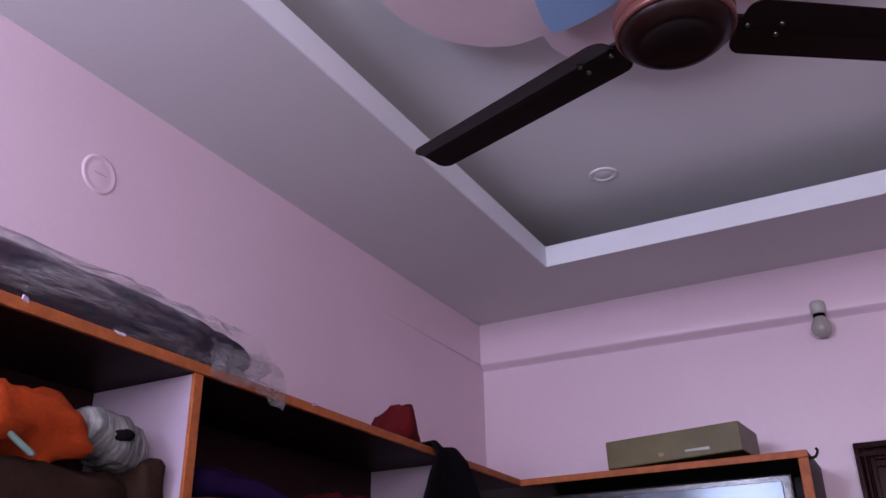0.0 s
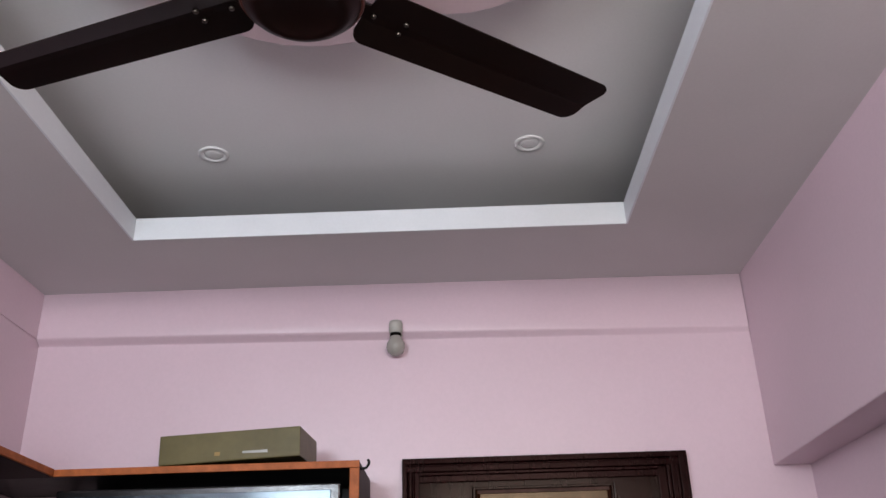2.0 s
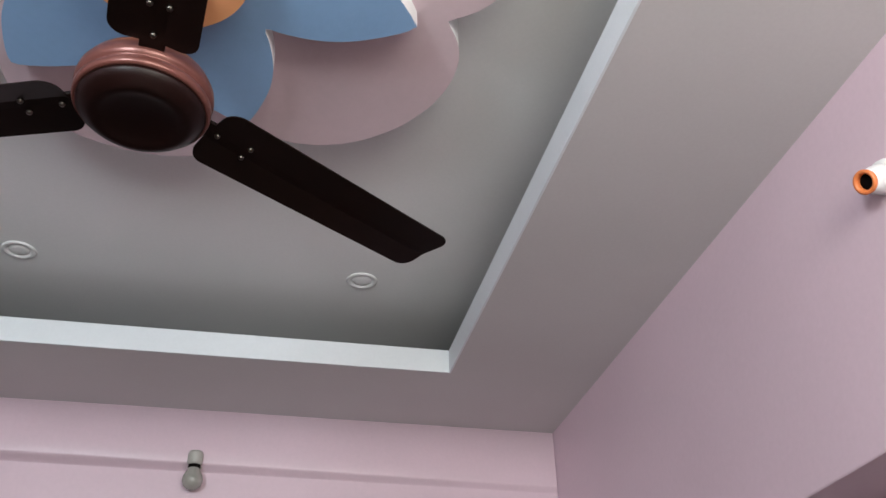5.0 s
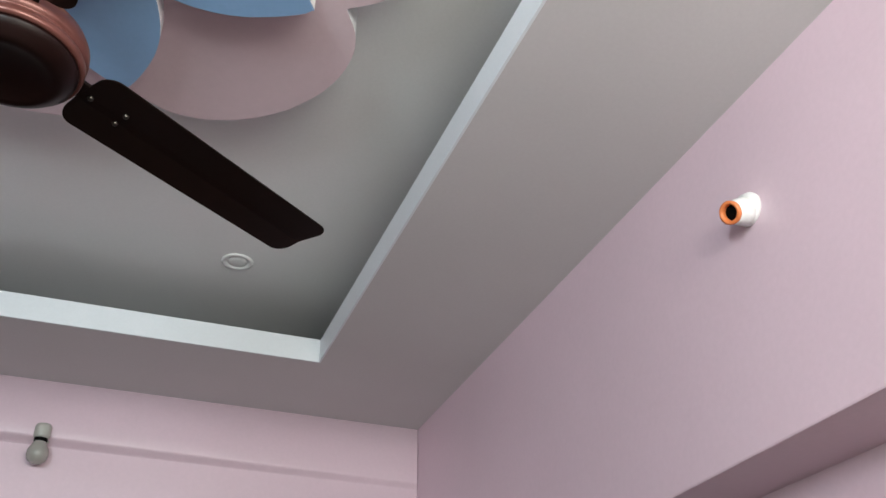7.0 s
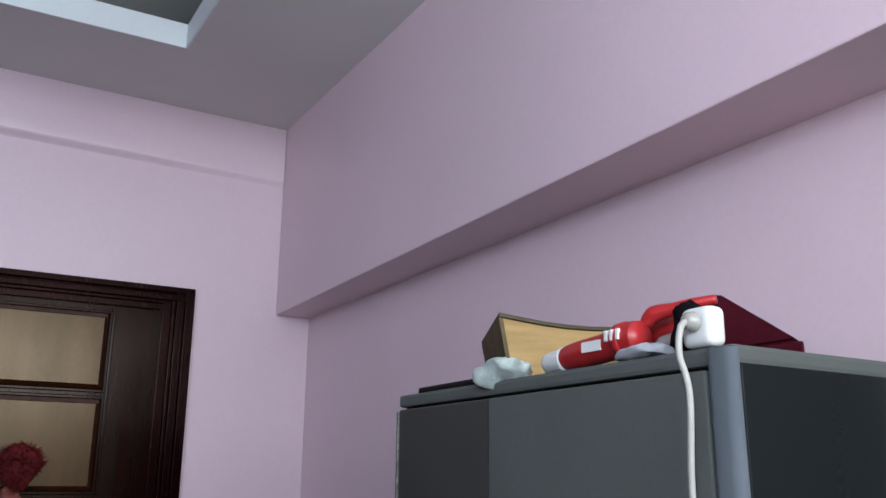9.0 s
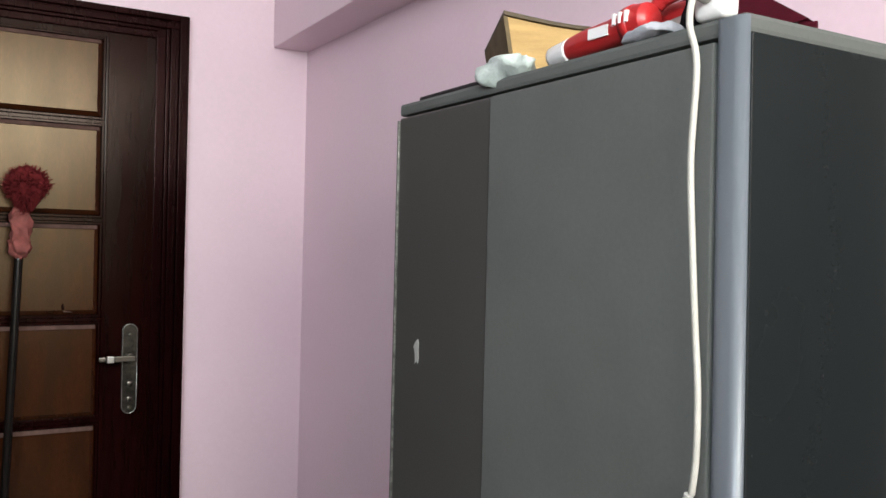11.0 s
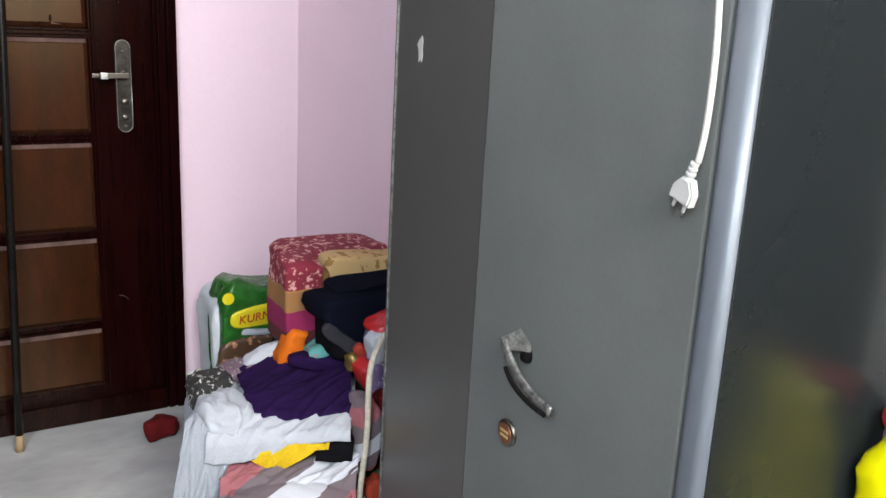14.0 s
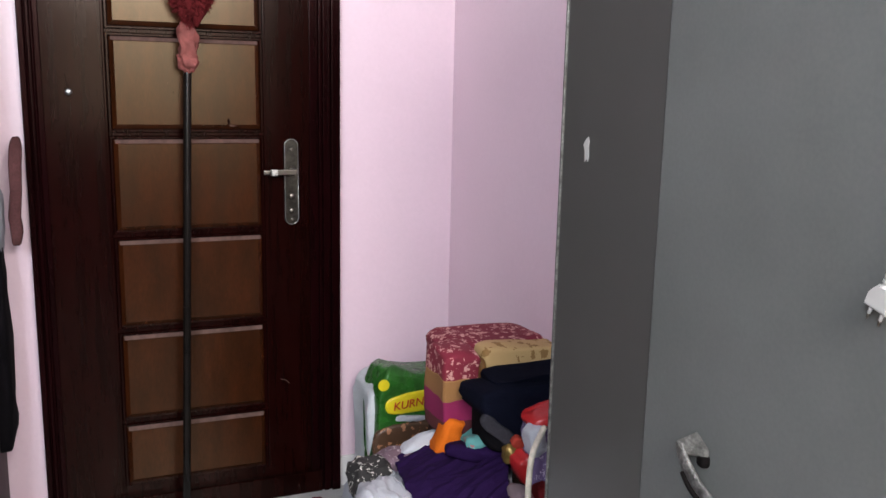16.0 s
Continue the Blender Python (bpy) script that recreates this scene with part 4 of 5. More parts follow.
# wrapped roll on top of the unit
roll = thing("wrapped_roll", "dark rolled mat wrapped in clear crinkled plastic film", "wrapped roll", (-1.0, 0.9, UZ))
rm = bmesh.new()
bmesh.ops.create_uvsphere(rm, u_segments=28, v_segments=40, radius=1.0)
for v in rm.verts:
    c = v.co.copy()
    v.co = Vector((c.x * 0.072, math.copysign(abs(c.z) ** 0.5, c.z) * 0.50, c.y * 0.066))
crumple(rm, 0.020, 0.09, 11)
part("mat", moved(rm, pose(-1.000, 0.875, UZ + 0.070, 1.5, 0, 0)), MATCL, roll, "dark blue and brown rolled mat", True)
fm = bmesh.new()
bmesh.ops.create_uvsphere(fm, u_segments=72, v_segments=120, radius=1.0)
for v in fm.verts:
    c = v.co.copy()
    v.co = Vector((c.x * 0.077, math.copysign(abs(c.z) ** 0.42, c.z) * 0.535, c.y * 0.071))
crumple(fm, 0.020, 0.09, 11)
crumple(fm, 0.009, 0.034, 13, (1, 0.45, 1))
part("film", moved(fm, pose(-0.990, 0.900, UZ + 0.074, 1.5, 0, 0)), film, roll, "clear crinkled film", True)
tail = bmesh.new()
g = [[tail.verts.new((UX + 0.010 + 0.007 * math.sin(i * 1.9 + j * 0.8) + 0.003 * j, 1.140 + 0.215 * i / 16 + 0.006 * math.sin(1.5 * j), UZ + 0.050 - (0.075 + 0.006 * math.sin(i * 0.55) + 0.020 * (i / 16) ** 2) * (j / 7))) for i in range(17)] for j in range(8)]
for j in range(7):
    for i in range(16):
        tail.faces.new((g[j][i], g[j][i + 1], g[j + 1][i + 1], g[j + 1][i]))
tail_film = film.copy()
tail_film.name = "gathered_clear_film"
[n for n in tail_film.node_tree.nodes if n.type == "MAP_RANGE"][0].inputs[3].default_value = 0.30
part("film_tail", tail, tail_film, roll, "loose film hanging over the edge", True)

# red cloth and black garment hung over the unit
rc = cushion(-0.965, 1.965, UZ + 0.022, 0.06, 0.075, 0.020, 0.8, folds=0.012, size=0.05, seed=9)
for v in rc.verts:
    v.co.z += 0.075 * max(0.0, 1 - abs(v.co.y - 1.970) / 0.055) * (1 if v.co.z > UZ + 0.022 else 0)
solo("red_cloth", rc, RED_CL, "dark red cloth lying on the shelf unit", "cloth", smooth=True)
bg = bmesh.new()
rows = 30
gr = []
for j in range(rows + 1):
    s = j / rows
    row = []
    for i in range(25):
        u = i / 24
        if s < 0.25:
            x, z = -1.03 + (UX + 0.018 + 1.03) * (s / 0.25), UZ + 0.008 + 0.006 * math.sin(9 * u)
        else:
            x, z = UX + 0.016 + 0.012 * math.sin(7 * u + 4 * s), UZ - 0.01 - 0.56 * (s - 0.25)
        y = 2.05 + (0.13 + 0.75 * max(0.0, s - 0.2)) * (u - 0.42) + 0.03 * max(0.0, s - 0.25) + 0.018 * noise.noise(Vector((u * 5, s * 9, 1)))
        row.append(bg.verts.new((x + 0.010 * noise.noise(Vector((u * 7, s * 5, 3))) * (1 if s > 0.27 else 0), y, z)))
    gr.append(row)
for j in range(rows):
    for i in range(24):
        bg.faces.new((gr[j][i], gr[j][i + 1], gr[j + 1][i + 1], gr[j + 1][i]))
cloth("hanging_garment", bg, BLACK_CL, "black garment hanging over the shelf unit", "clothes", thick=0.006)

bx = thing("flat_box", "flat olive green cardboard box on the television unit", "box", (-0.37, 2.70, UZ))
bt = pose(-0.372, 2.690, UZ + 0.004, 0, 0, -4)
part("box_body", moved(box(-0.212, 0.195, -0.105, 0.105, 0.004, 0.088, 0.004), bt @ pose(0, 0, 0.003, 0, -1.6, 0)), OLIVE, bx)
part("label_mark", moved(crumple(box(0.03, 0.10, -0.1060, -0.1035, 0.026, 0.033), 0.003, 0.02, 5), bt), WHITE_PL, bx, "pale shiny label strip")
part("label_mark", moved(box(-0.05, -0.035, -0.1065, -0.1045, 0.022, 0.032), bt), PAPER, bx, "small pale label")

# things hung beside the door
hb = thing("hanging_bag", "brown and black bag hung beside the door frame", "bag", (0.03, 2.62, 1.2))
part("bag_strap", moved(cushion(0, 0, 0, 0.016, 0.014, 0.145, 0.45, folds=0.006, size=0.05, seed=21), pose(0.056, 2.800, 1.03, 0, 3, 0)), STRAP_CL, hb, "brown cloth strap", True)
part("bag_body", cushion(-0.012, 2.80, 0.62, 0.032, 0.085, 0.30, 0.5, folds=0.012, size=0.09, seed=22), BLACK_CL, hb, "black bag body", True)
part("bag_top", cushion(-0.006, 2.80, 0.97, 0.025, 0.06, 0.12, 0.6, folds=0.012, size=0.06, seed=23), GREY_CL, hb, "grey crumpled cloth", True)

# ---- pole with duster ----
du = thing("duster_pole", "black pole with a red cloth duster leaning on the door", "duster", (0.46, 2.772, 0))
tip = Vector((0.520, 2.852, 1.60))
foot = Vector((0.459, 2.772, 0.0))
part("pole", tube([foot + (tip - foot) * 0.03, foot + (tip - foot) * 0.5, foot + (tip - foot) * 0.95], 0.0115, 12, steps=3), POLE, du, smooth=True)
part("pole_end", tube([foot + Vector((0, 0, 0.001)), foot + (tip - foot) * 0.032], 0.0120, 12, steps=2), FERRULE, du, "tan pole end", True)
rng = random.Random(4)
db = cushion(0.529, 2.824, 1.545, 0.050, 0.036, 0.050, 0.9, n=32, folds=0.010, size=0.03, seed=31)
for k in range(1700):
    d = Vector((rng.gauss(0, 1), rng.gauss(0, 0.75), rng.gauss(0.12, 1))).normalized()
    d.z = d.z if d.z > -0.3 else d.z * 0.9
    root = Vector((0.527, 2.824, 1.540)) + Vector((d.x * 0.040, d.y * 0.028, d.z * 0.042))
    reach = rng.uniform(0.014, 0.030)
    if d.z < -0.2:
        root.x += (0.518 - root.x) * 0.5
    end = root + d * reach + Vector((rng.uniform(-0.008, 0.008), rng.uniform(-0.006, 0.006), rng.uniform(-0.012, 0.004)))
    if end.y > 2.878:
        continue
    side = d.orthogonal().normalized()
    side.rotate(Matrix.Rotation(rng.uniform(0, 6.28), 3, d))
    w = rng.uniform(0.0013, 0.0026)
    mid = (root + end) / 2 + Vector((rng.uniform(-0.004, 0.004), 0, rng.uniform(-0.003, 0.005)))
    vs = [db.verts.new(p) for p in (root - side * w, root + side * w, mid + side * w, mid - side * w, end)]
    db.faces.new((vs[0], vs[1], vs[2], vs[3]))
    db.faces.new((vs[3], vs[2], vs[4]))
for v in db.verts:
    k = max(0.0, (1.550 - v.co.z) / 0.07)
    v.co.x += (0.517 - v.co.x) * min(0.75, 0.55 * k)
    v.co.y += (2.832 - v.co.y) * min(0.60, 0.40 * k)
    v.co.z -= 0.022 * k
part("duster_head", db, DUSTER, du, "red fluffy duster head", True)
part("wrap", cushion(0.513, 2.832, 1.422, 0.025, 0.024, 0.066, 0.7, n=48, folds=0.013, size=0.022, seed=32), DUSTER_WRAP, du, "salmon cloth wrapped round the pole", True)

# ---- steel cupboard ----
AX, AY0, AY1, AZ = 1.030, 0.846, 1.631, 1.665
al = thing("steel_cupboard", "grey enamelled steel cupboard with a lever handle", "cupboard", (1.19, 1.23, 0))
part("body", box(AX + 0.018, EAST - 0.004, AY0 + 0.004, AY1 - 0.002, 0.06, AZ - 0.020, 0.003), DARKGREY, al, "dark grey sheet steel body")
part("top_cap", box(AX + 0.004, EAST + 0.016, AY0 + 0.003, AY1, AZ - 0.022, AZ, 0.006), GREY, al, "grey top cap")
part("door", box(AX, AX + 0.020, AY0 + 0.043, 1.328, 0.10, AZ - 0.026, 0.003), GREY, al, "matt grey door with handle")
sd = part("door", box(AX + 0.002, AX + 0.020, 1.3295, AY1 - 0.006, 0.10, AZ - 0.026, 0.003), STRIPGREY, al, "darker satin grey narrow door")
part("door_trim", box(AX - 0.001, AX + 0.018, AY1 - 0.006, AY1 - 0.001, 0.10, AZ - 0.030, 0.001), WORN, al, "thin bright edge trim")
cor = bmesh.new()
prof = [(AX + 0.006, AY0 + 0.040), (AX, AY0 + 0.037), (AX - 0.003, AY0 + 0.030)] + [(AX + 0.009 - 0.012 * math.cos(t), AY0 + 0.014 - 0.013 * math.sin(t)) for t in np.linspace(0, math.pi / 2, 14)] + [(AX + 0.012, AY0 + 0.004), (AX + 0.020, AY0 + 0.020), (AX + 0.020, AY0 + 0.038)]
part("corner_post", plate(prof, 0.0, AZ - 0.004), SILVER, al, "rounded silver grey corner post", True)
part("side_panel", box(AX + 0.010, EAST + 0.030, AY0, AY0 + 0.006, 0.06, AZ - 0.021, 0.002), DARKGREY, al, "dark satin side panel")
for fy in (AY0 + 0.04, AY1 - 0.04):
    for fx in (AX + 0.05, EAST - 0.05):
        part("foot", box(fx - 0.02, fx + 0.02, fy - 0.02, fy + 0.02, 0.0, 0.062, 0.003), DARKGREY, al)
part("kick_plate", box(AX + 0.012, AX + 0.020, AY0 + 0.06, AY1 - 0.004, 0.03, 0.099, 0.002), DARKGREY, al)
hd = tube([(AX - 0.034, 1.190, 0.836), (AX - 0.042, 1.176, 0.822), (AX - 0.044, 1.160, 0.808), (AX - 0.043, 1.138, 0.794), (AX - 0.040, 1.108, 0.782), (AX - 0.037, 1.070, 0.776)], [0.008, 0.0105, 0.0115, 0.010, 0.0090, 0.008], 14)
for v in hd.verts:
    v.co.x = AX - 0.040 + (v.co.x - AX + 0.040) * 0.5
handle = part("handle", hd, WORN, al, "worn whitish chrome lever handle", True)
# near-black tube and lump paint the shade between the ribs and below the head
part("groove", tube([(AX - 0.050, 1.166, 0.806), (AX - 0.051, 1.144, 0.790), (AX - 0.048, 1.112, 0.776), (AX - 0.044, 1.076, 0.769)], [0.003, 0.0038, 0.0036, 0.003], 8), DARK, handle, "dark tube for the shade in the worn groove", True)
part("handle_recess", cushion(AX - 0.006, 1.176, 0.812, 0.008, 0.009, 0.010, 0.7, folds=0.001, size=0.03), DARK, handle, "dark lump standing in for shade under the handle head", True)
hh = plate([(1.196, 0.848), (1.168, 0.832), (1.168, 0.820), (1.182, 0.814), (1.196, 0.822), (1.203, 0.835)], 0.0, 0.045, 0.005)
moved(hh, Matrix(((0, 0, -1, AX + 0.001), (1, 0, 0, 0), (0, 1, 0, 0), (0, 0, 0, 1))))
for v in hh.verts:
    if v.co.x < AX - 0.02:
        v.co.y = 1.186 + (v.co.y - 1.186) * 0.42
        v.co.z = 0.836 + (v.co.z - 0.836) * 0.45
bmesh.ops.recalc_face_normals(hh, faces=hh.faces)
part("handle_head", hh, WORN, handle, "angular chrome handle head")
bd = part("lock_badge", moved(lathe([(0.0215, 0.0), (0.0215, 0.004), (0.019, 0.006), (0.0, 0.006)], 32), Matrix.Translation((AX - 0.0005, 1.212, 0.671)) @ Matrix.Rotation(radians(-90), 4, "Y")), STEEL, al, "round metal lock cover", True)
part("badge_face", moved(lathe([(0.0165, 0.0), (0.016, 0.0015), (0.0, 0.0015)], 32), Matrix.Translation((AX - 0.0065, 1.212, 0.671)) @ Matrix.Rotation(radians(-90), 4, "Y")), COPPER, bd, "copper badge face")
for i in range(2):
    part("badge_bar", box(AX - 0.0088, AX - 0.0075, 1.202, 1.222, 0.673 - 0.008 * i, 0.677 - 0.008 * i), PAPER, bd)
stk = [(0.0, 0.018), (0.006, 0.022), (0.010, 0.014), (0.008, 0.004), (0.010, -0.012), (0.007, -0.021), (0.003, -0.016), (-0.003, -0.022), (-0.004, -0.004), (-0.007, 0.004), (-0.010, 0.006), (-0.006, 0.012)]
part("sticker_scrap", moved(plate(stk, 0.0, 0.0008), Matrix(((0, 0, -1, AX + 0.0021), (-1.0, 0, 0, 1.545), (0, 1, 0, 1.226), (0, 0, 0, 1)))), WHITE_PL, sd, "torn white sticker scrap")

for piece in [o for o in bpy.data.objects if o.type == "MESH" and o.parent == al]:
    if piece.name.split(".")[0] in ("body", "top_cap", "door", "corner_post", "side_panel", "kick_plate"):
        for v in piece.data.vertices:
            if v.co.y < 0.93:
                v.co.y -= 0.010 * (AZ - v.co.z)

# things on the cupboard
bk = thing("thick_book", "thick old book with yellowed pages lying on the cupboard", "book", (1.19, 1.35, AZ))
bp = pose(1.076, 1.325, AZ, 0, 0, -25)


def book_bend(bm):
    """An old book: leaning fore-edge, sagging in the middle."""
    bmesh.ops.subdivide_edges(bm, edges=bm.edges, cuts=6, use_grid_fill=True)
    for v in bm.verts:
        k = max(0.0, v.co.z) / 0.1
        v.co.z += k * (0.010 - 0.014 * max(0.0, v.co.x) / 0.25 - 0.011 * math.sin(math.pi * min(1.0, max(0.0, v.co.x / 0.25))) - 0.016 * max(0.0, v.co.y) / 0.2)
        v.co.x -= 0.016 * k
        v.co.y += 0.012 * k
    return moved(bm, bp)


part("page_block", book_bend(box(0.002, 0.250, 0.004, 0.200, 0.008, 0.096)), PAPER, bk, "yellowed page block")
part("cover", book_bend(box(-0.001, 0.255, 0.0, 0.205, 0.0, 0.0075)), COVER, bk, "dark cover")
part("cover", book_bend(box(-0.004, 0.255, -0.002, 0.205, 0.097, 0.103)), COVER, bk, "dark warped cover")
part("spine", book_bend(box(-0.005, 0.0015, 0.002, 0.203, 0.008, 0.0965)), SPINE, bk, "worn tan end of the book")
mr = thing("maroon_case", "dark maroon hard case on the cupboard top", "case", (1.25, 1.0, AZ))
ms = plate([(0.884, 0.020), (0.893, 0.026), (1.000, 0.097), (1.012, 0.100), (1.125, 0.092), (1.125, 0.020)], 0.0, 0.13, 0.004)
mb = box(1.186, 1.322, 0.878, 1.130, AZ + 0.0005, AZ + 0.019, 0.003)
moved(ms, Matrix(((0, 0, 1, 1.190), (1, 0, 0, 0), (0, 1, 0, AZ), (0, 0, 0, 1))))
for shell in (ms, mb):
    for v in shell.verts:
        v.co.y += 0.75 * (v.co.x - 1.19)
part("case_shell", ms, MAROON, mr)
part("case_base", mb, MAROON, mr, "maroon lower shell")
solo("black_pouch", cushion(1.085, 0.955, AZ + 0.030, 0.022, 0.022, 0.030, 0.6, folds=0.008, size=0.03, seed=43), BLACK_CL, "small black pouch beside the white adaptor", "pouch", smooth=True)
rt = thing("red_torch", "red and white plastic torch lying on the cupboard", "torch", (1.07, 1.1, AZ))
part("torch_body", tube([(1.062, 1.172, AZ + 0.020), (1.061, 1.137, AZ + 0.022), (1.060, 1.085, AZ + 0.025), (1.060, 1.043, AZ + 0.030), (1.060, 1.020, AZ + 0.031)], [0.017, 0.0195, 0.0195, 0.023, 0.021], 20), RED_PL, rt, smooth=True)
part("torch_ring", tube([(1.060, 1.054, AZ + 0.029), (1.060, 1.040, AZ + 0.030)], [0.0245, 0.0245], 20, steps=2), RED_PL, rt, "raised red ring", True)
part("torch_cap", tube([(1.064, 1.215, AZ + 0.017), (1.062, 1.170, AZ + 0.019)], [0.0155, 0.0185], 20), ADAPTOR, rt, "white end cap", True)
part("torch_label", box(1.0385, 1.043, 1.074, 1.112, AZ + 0.019, AZ + 0.033), ADAPTOR, rt, "white label")
for ly in (1.057, 1.046, 1.035):
    part("label_bar", box(1.0345, 1.040, ly, ly + 0.004, AZ + 0.028, AZ + 0.042), ADAPTOR, rt, "white mark")
part("wrist_strap", tube([(1.080, 1.030, AZ + 0.050), (1.085, 1.02, AZ + 0.062), (1.095, 0.995, AZ + 0.066), (1.105, 0.970, AZ + 0.070), (1.12, 0.945, AZ + 0.074)], [0.009, 0.012, 0.009, 0.008, 0.006], 10), RED_PL, rt, "red strap", True)
ro = thing("red_bottle", "small red bottle lying behind the torch", "bottle", (1.12, 1.0, AZ))
part("bottle_body", tube([(1.105, 1.085, AZ + 0.036), (1.112, 1.065, AZ + 0.044), (1.125, 1.02, AZ + 0.046), (1.14, 0.975, AZ + 0.044)], [0.010, 0.017, 0.018, 0.012], 16), RED_PL, ro, smooth=True)
part("bottle_neck", tube([(1.10, 1.02, AZ + 0.020), (1.10, 0.965, AZ + 0.022)], [0.016, 0.019], 14), GREYGLASS, ro, smooth=True)
solo("knotted_cloth", cushion(1.048, 1.312, AZ + 0.012, 0.022, 0.062, 0.020, 0.7, folds=0.014, size=0.03, seed=41), MINT_CL, "twisted white and mint cloth on the cupboard edge", "cloth", smooth=True)
solo("paper_scrap", cushion(1.052, 1.005, AZ + 0.008, 0.02, 0.045, 0.008, 0.6, folds=0.008, size=0.03, seed=42), WHITE_CL, "crumpled white paper on the cupboard edge", "paper", smooth=True)
solo("black_folder", moved(crumple(box(-0.07, 0.10, -0.10, 0.12, 0.0, 0.012, 0.004), 0.003, 0.08, 3), pose(1.13, 1.49, AZ + 0.003, 0, 0, 0)), BLACKWOOD, "flat black folder on the cupboard", "folder")
ad = thing("charger_cord", "white cord with two-pin plug hanging from the cupboard", "power cord", (1.04, 0.9, AZ))
part("adaptor", box(1.032, 1.060, 0.878, 0.924, AZ + 0.001, AZ + 0.048, 0.011, seg=4), ADAPTOR, ad, "white square adaptor", True)
part("adaptor_grommet", moved(lathe([(0.012, 0.0), (0.010, 0.010), (0.006, 0.014), (0.0, 0.014)], 18), Matrix.Translation((1.030, 0.901, AZ + 0.030)) @ Matrix.Rotation(radians(-90), 4, "Y")), GREYGLASS, ad, smooth=True)
part("cord", tube([(1.024, 0.901, AZ + 0.030), (1.008, 0.899, AZ + 0.022), (1.000, 0.896, AZ - 0.01), (1.006, 0.890, 1.610), (1.010, 0.899, 1.512), (1.012, 0.896, 1.421), (1.013, 0.890, 1.33), (1.013, 0.884, 1.26), (1.013, 0.884, 1.19), (1.013, 0.889, 1.148)], 0.0039, 10), CREAM_PL, ad, "cream flexible cord", True)
pm = pose(1.010, 0.901, 1.112, 17, 0, 0) @ Matrix.Scale(0.84, 4)
part("plug_neck", moved(lathe([(0.0, 0.045), (0.0062, 0.045), (0.0062, 0.041), (0.0050, 0.0405), (0.0050, 0.038), (0.0066, 0.0375), (0.0066, 0.034), (0.0052, 0.0335), (0.0052, 0.031), (0.0070, 0.0305), (0.0070, 0.027), (0.0056, 0.0265), (0.0056, 0.024), (0.0080, 0.020), (0.0, 0.018)], 18), pm), WHITE_PL, ad, "ribbed strain relief")
pb = plate([(-0.0185, -0.012), (0.0185, -0.012), (0.0185, 0.004), (0.0165, 0.009), (0.0075, 0.022), (-0.0075, 0.022), (-0.0165, 0.009), (-0.0185, 0.004)], -0.0070, 0.0070, 0.0025)
part("plug_body", moved(pb, pm @ Matrix(((0, 0, 1, 0), (1, 0, 0, 0), (0, 1, 0, 0), (0, 0, 0, 1)))), WHITE_PL, ad, "flat white plug")
for dy in (-0.0095, 0.0095):
    pin = part("pin", moved(lathe([(0.0, -0.0235), (0.0024, -0.0230), (0.0028, -0.011), (0.0, -0.010)], 12), pm @ Matrix.Translation((0, dy, 0))), WHITE_PL, ad, "sleeved plug pin", True)
    part("pin_tip", moved(lathe([(0.0, -0.0315), (0.0016, -0.0305), (0.0018, -0.0230), (0.0, -0.0225)], 10), pm @ Matrix.Translation((0, dy, 0))), STEEL, pin, "metal pin tip", True)

# yellow bag beside the cupboard
yb = cushion(1.346, 0.745, 0.412, 0.038, 0.085, 0.420, 0.42, n=40, folds=0.016, size=0.09, seed=51)
for v in yb.verts:
    v.co.z = max(v.co.z, 0.002)
ybag = thing("yellow_sack", "bright yellow plastic sack standing beside the cupboard", "sack", (1.235, 0.70, 0))
part("sack_body", yb, BAG_YELLOW, ybag, smooth=True)
part("sack_band", cushion(1.354, 0.745, 0.818, 0.026, 0.075, 0.022, 0.6, folds=0.01, size=0.05, seed=52), LABEL_R, ybag, "red printed top band", True)

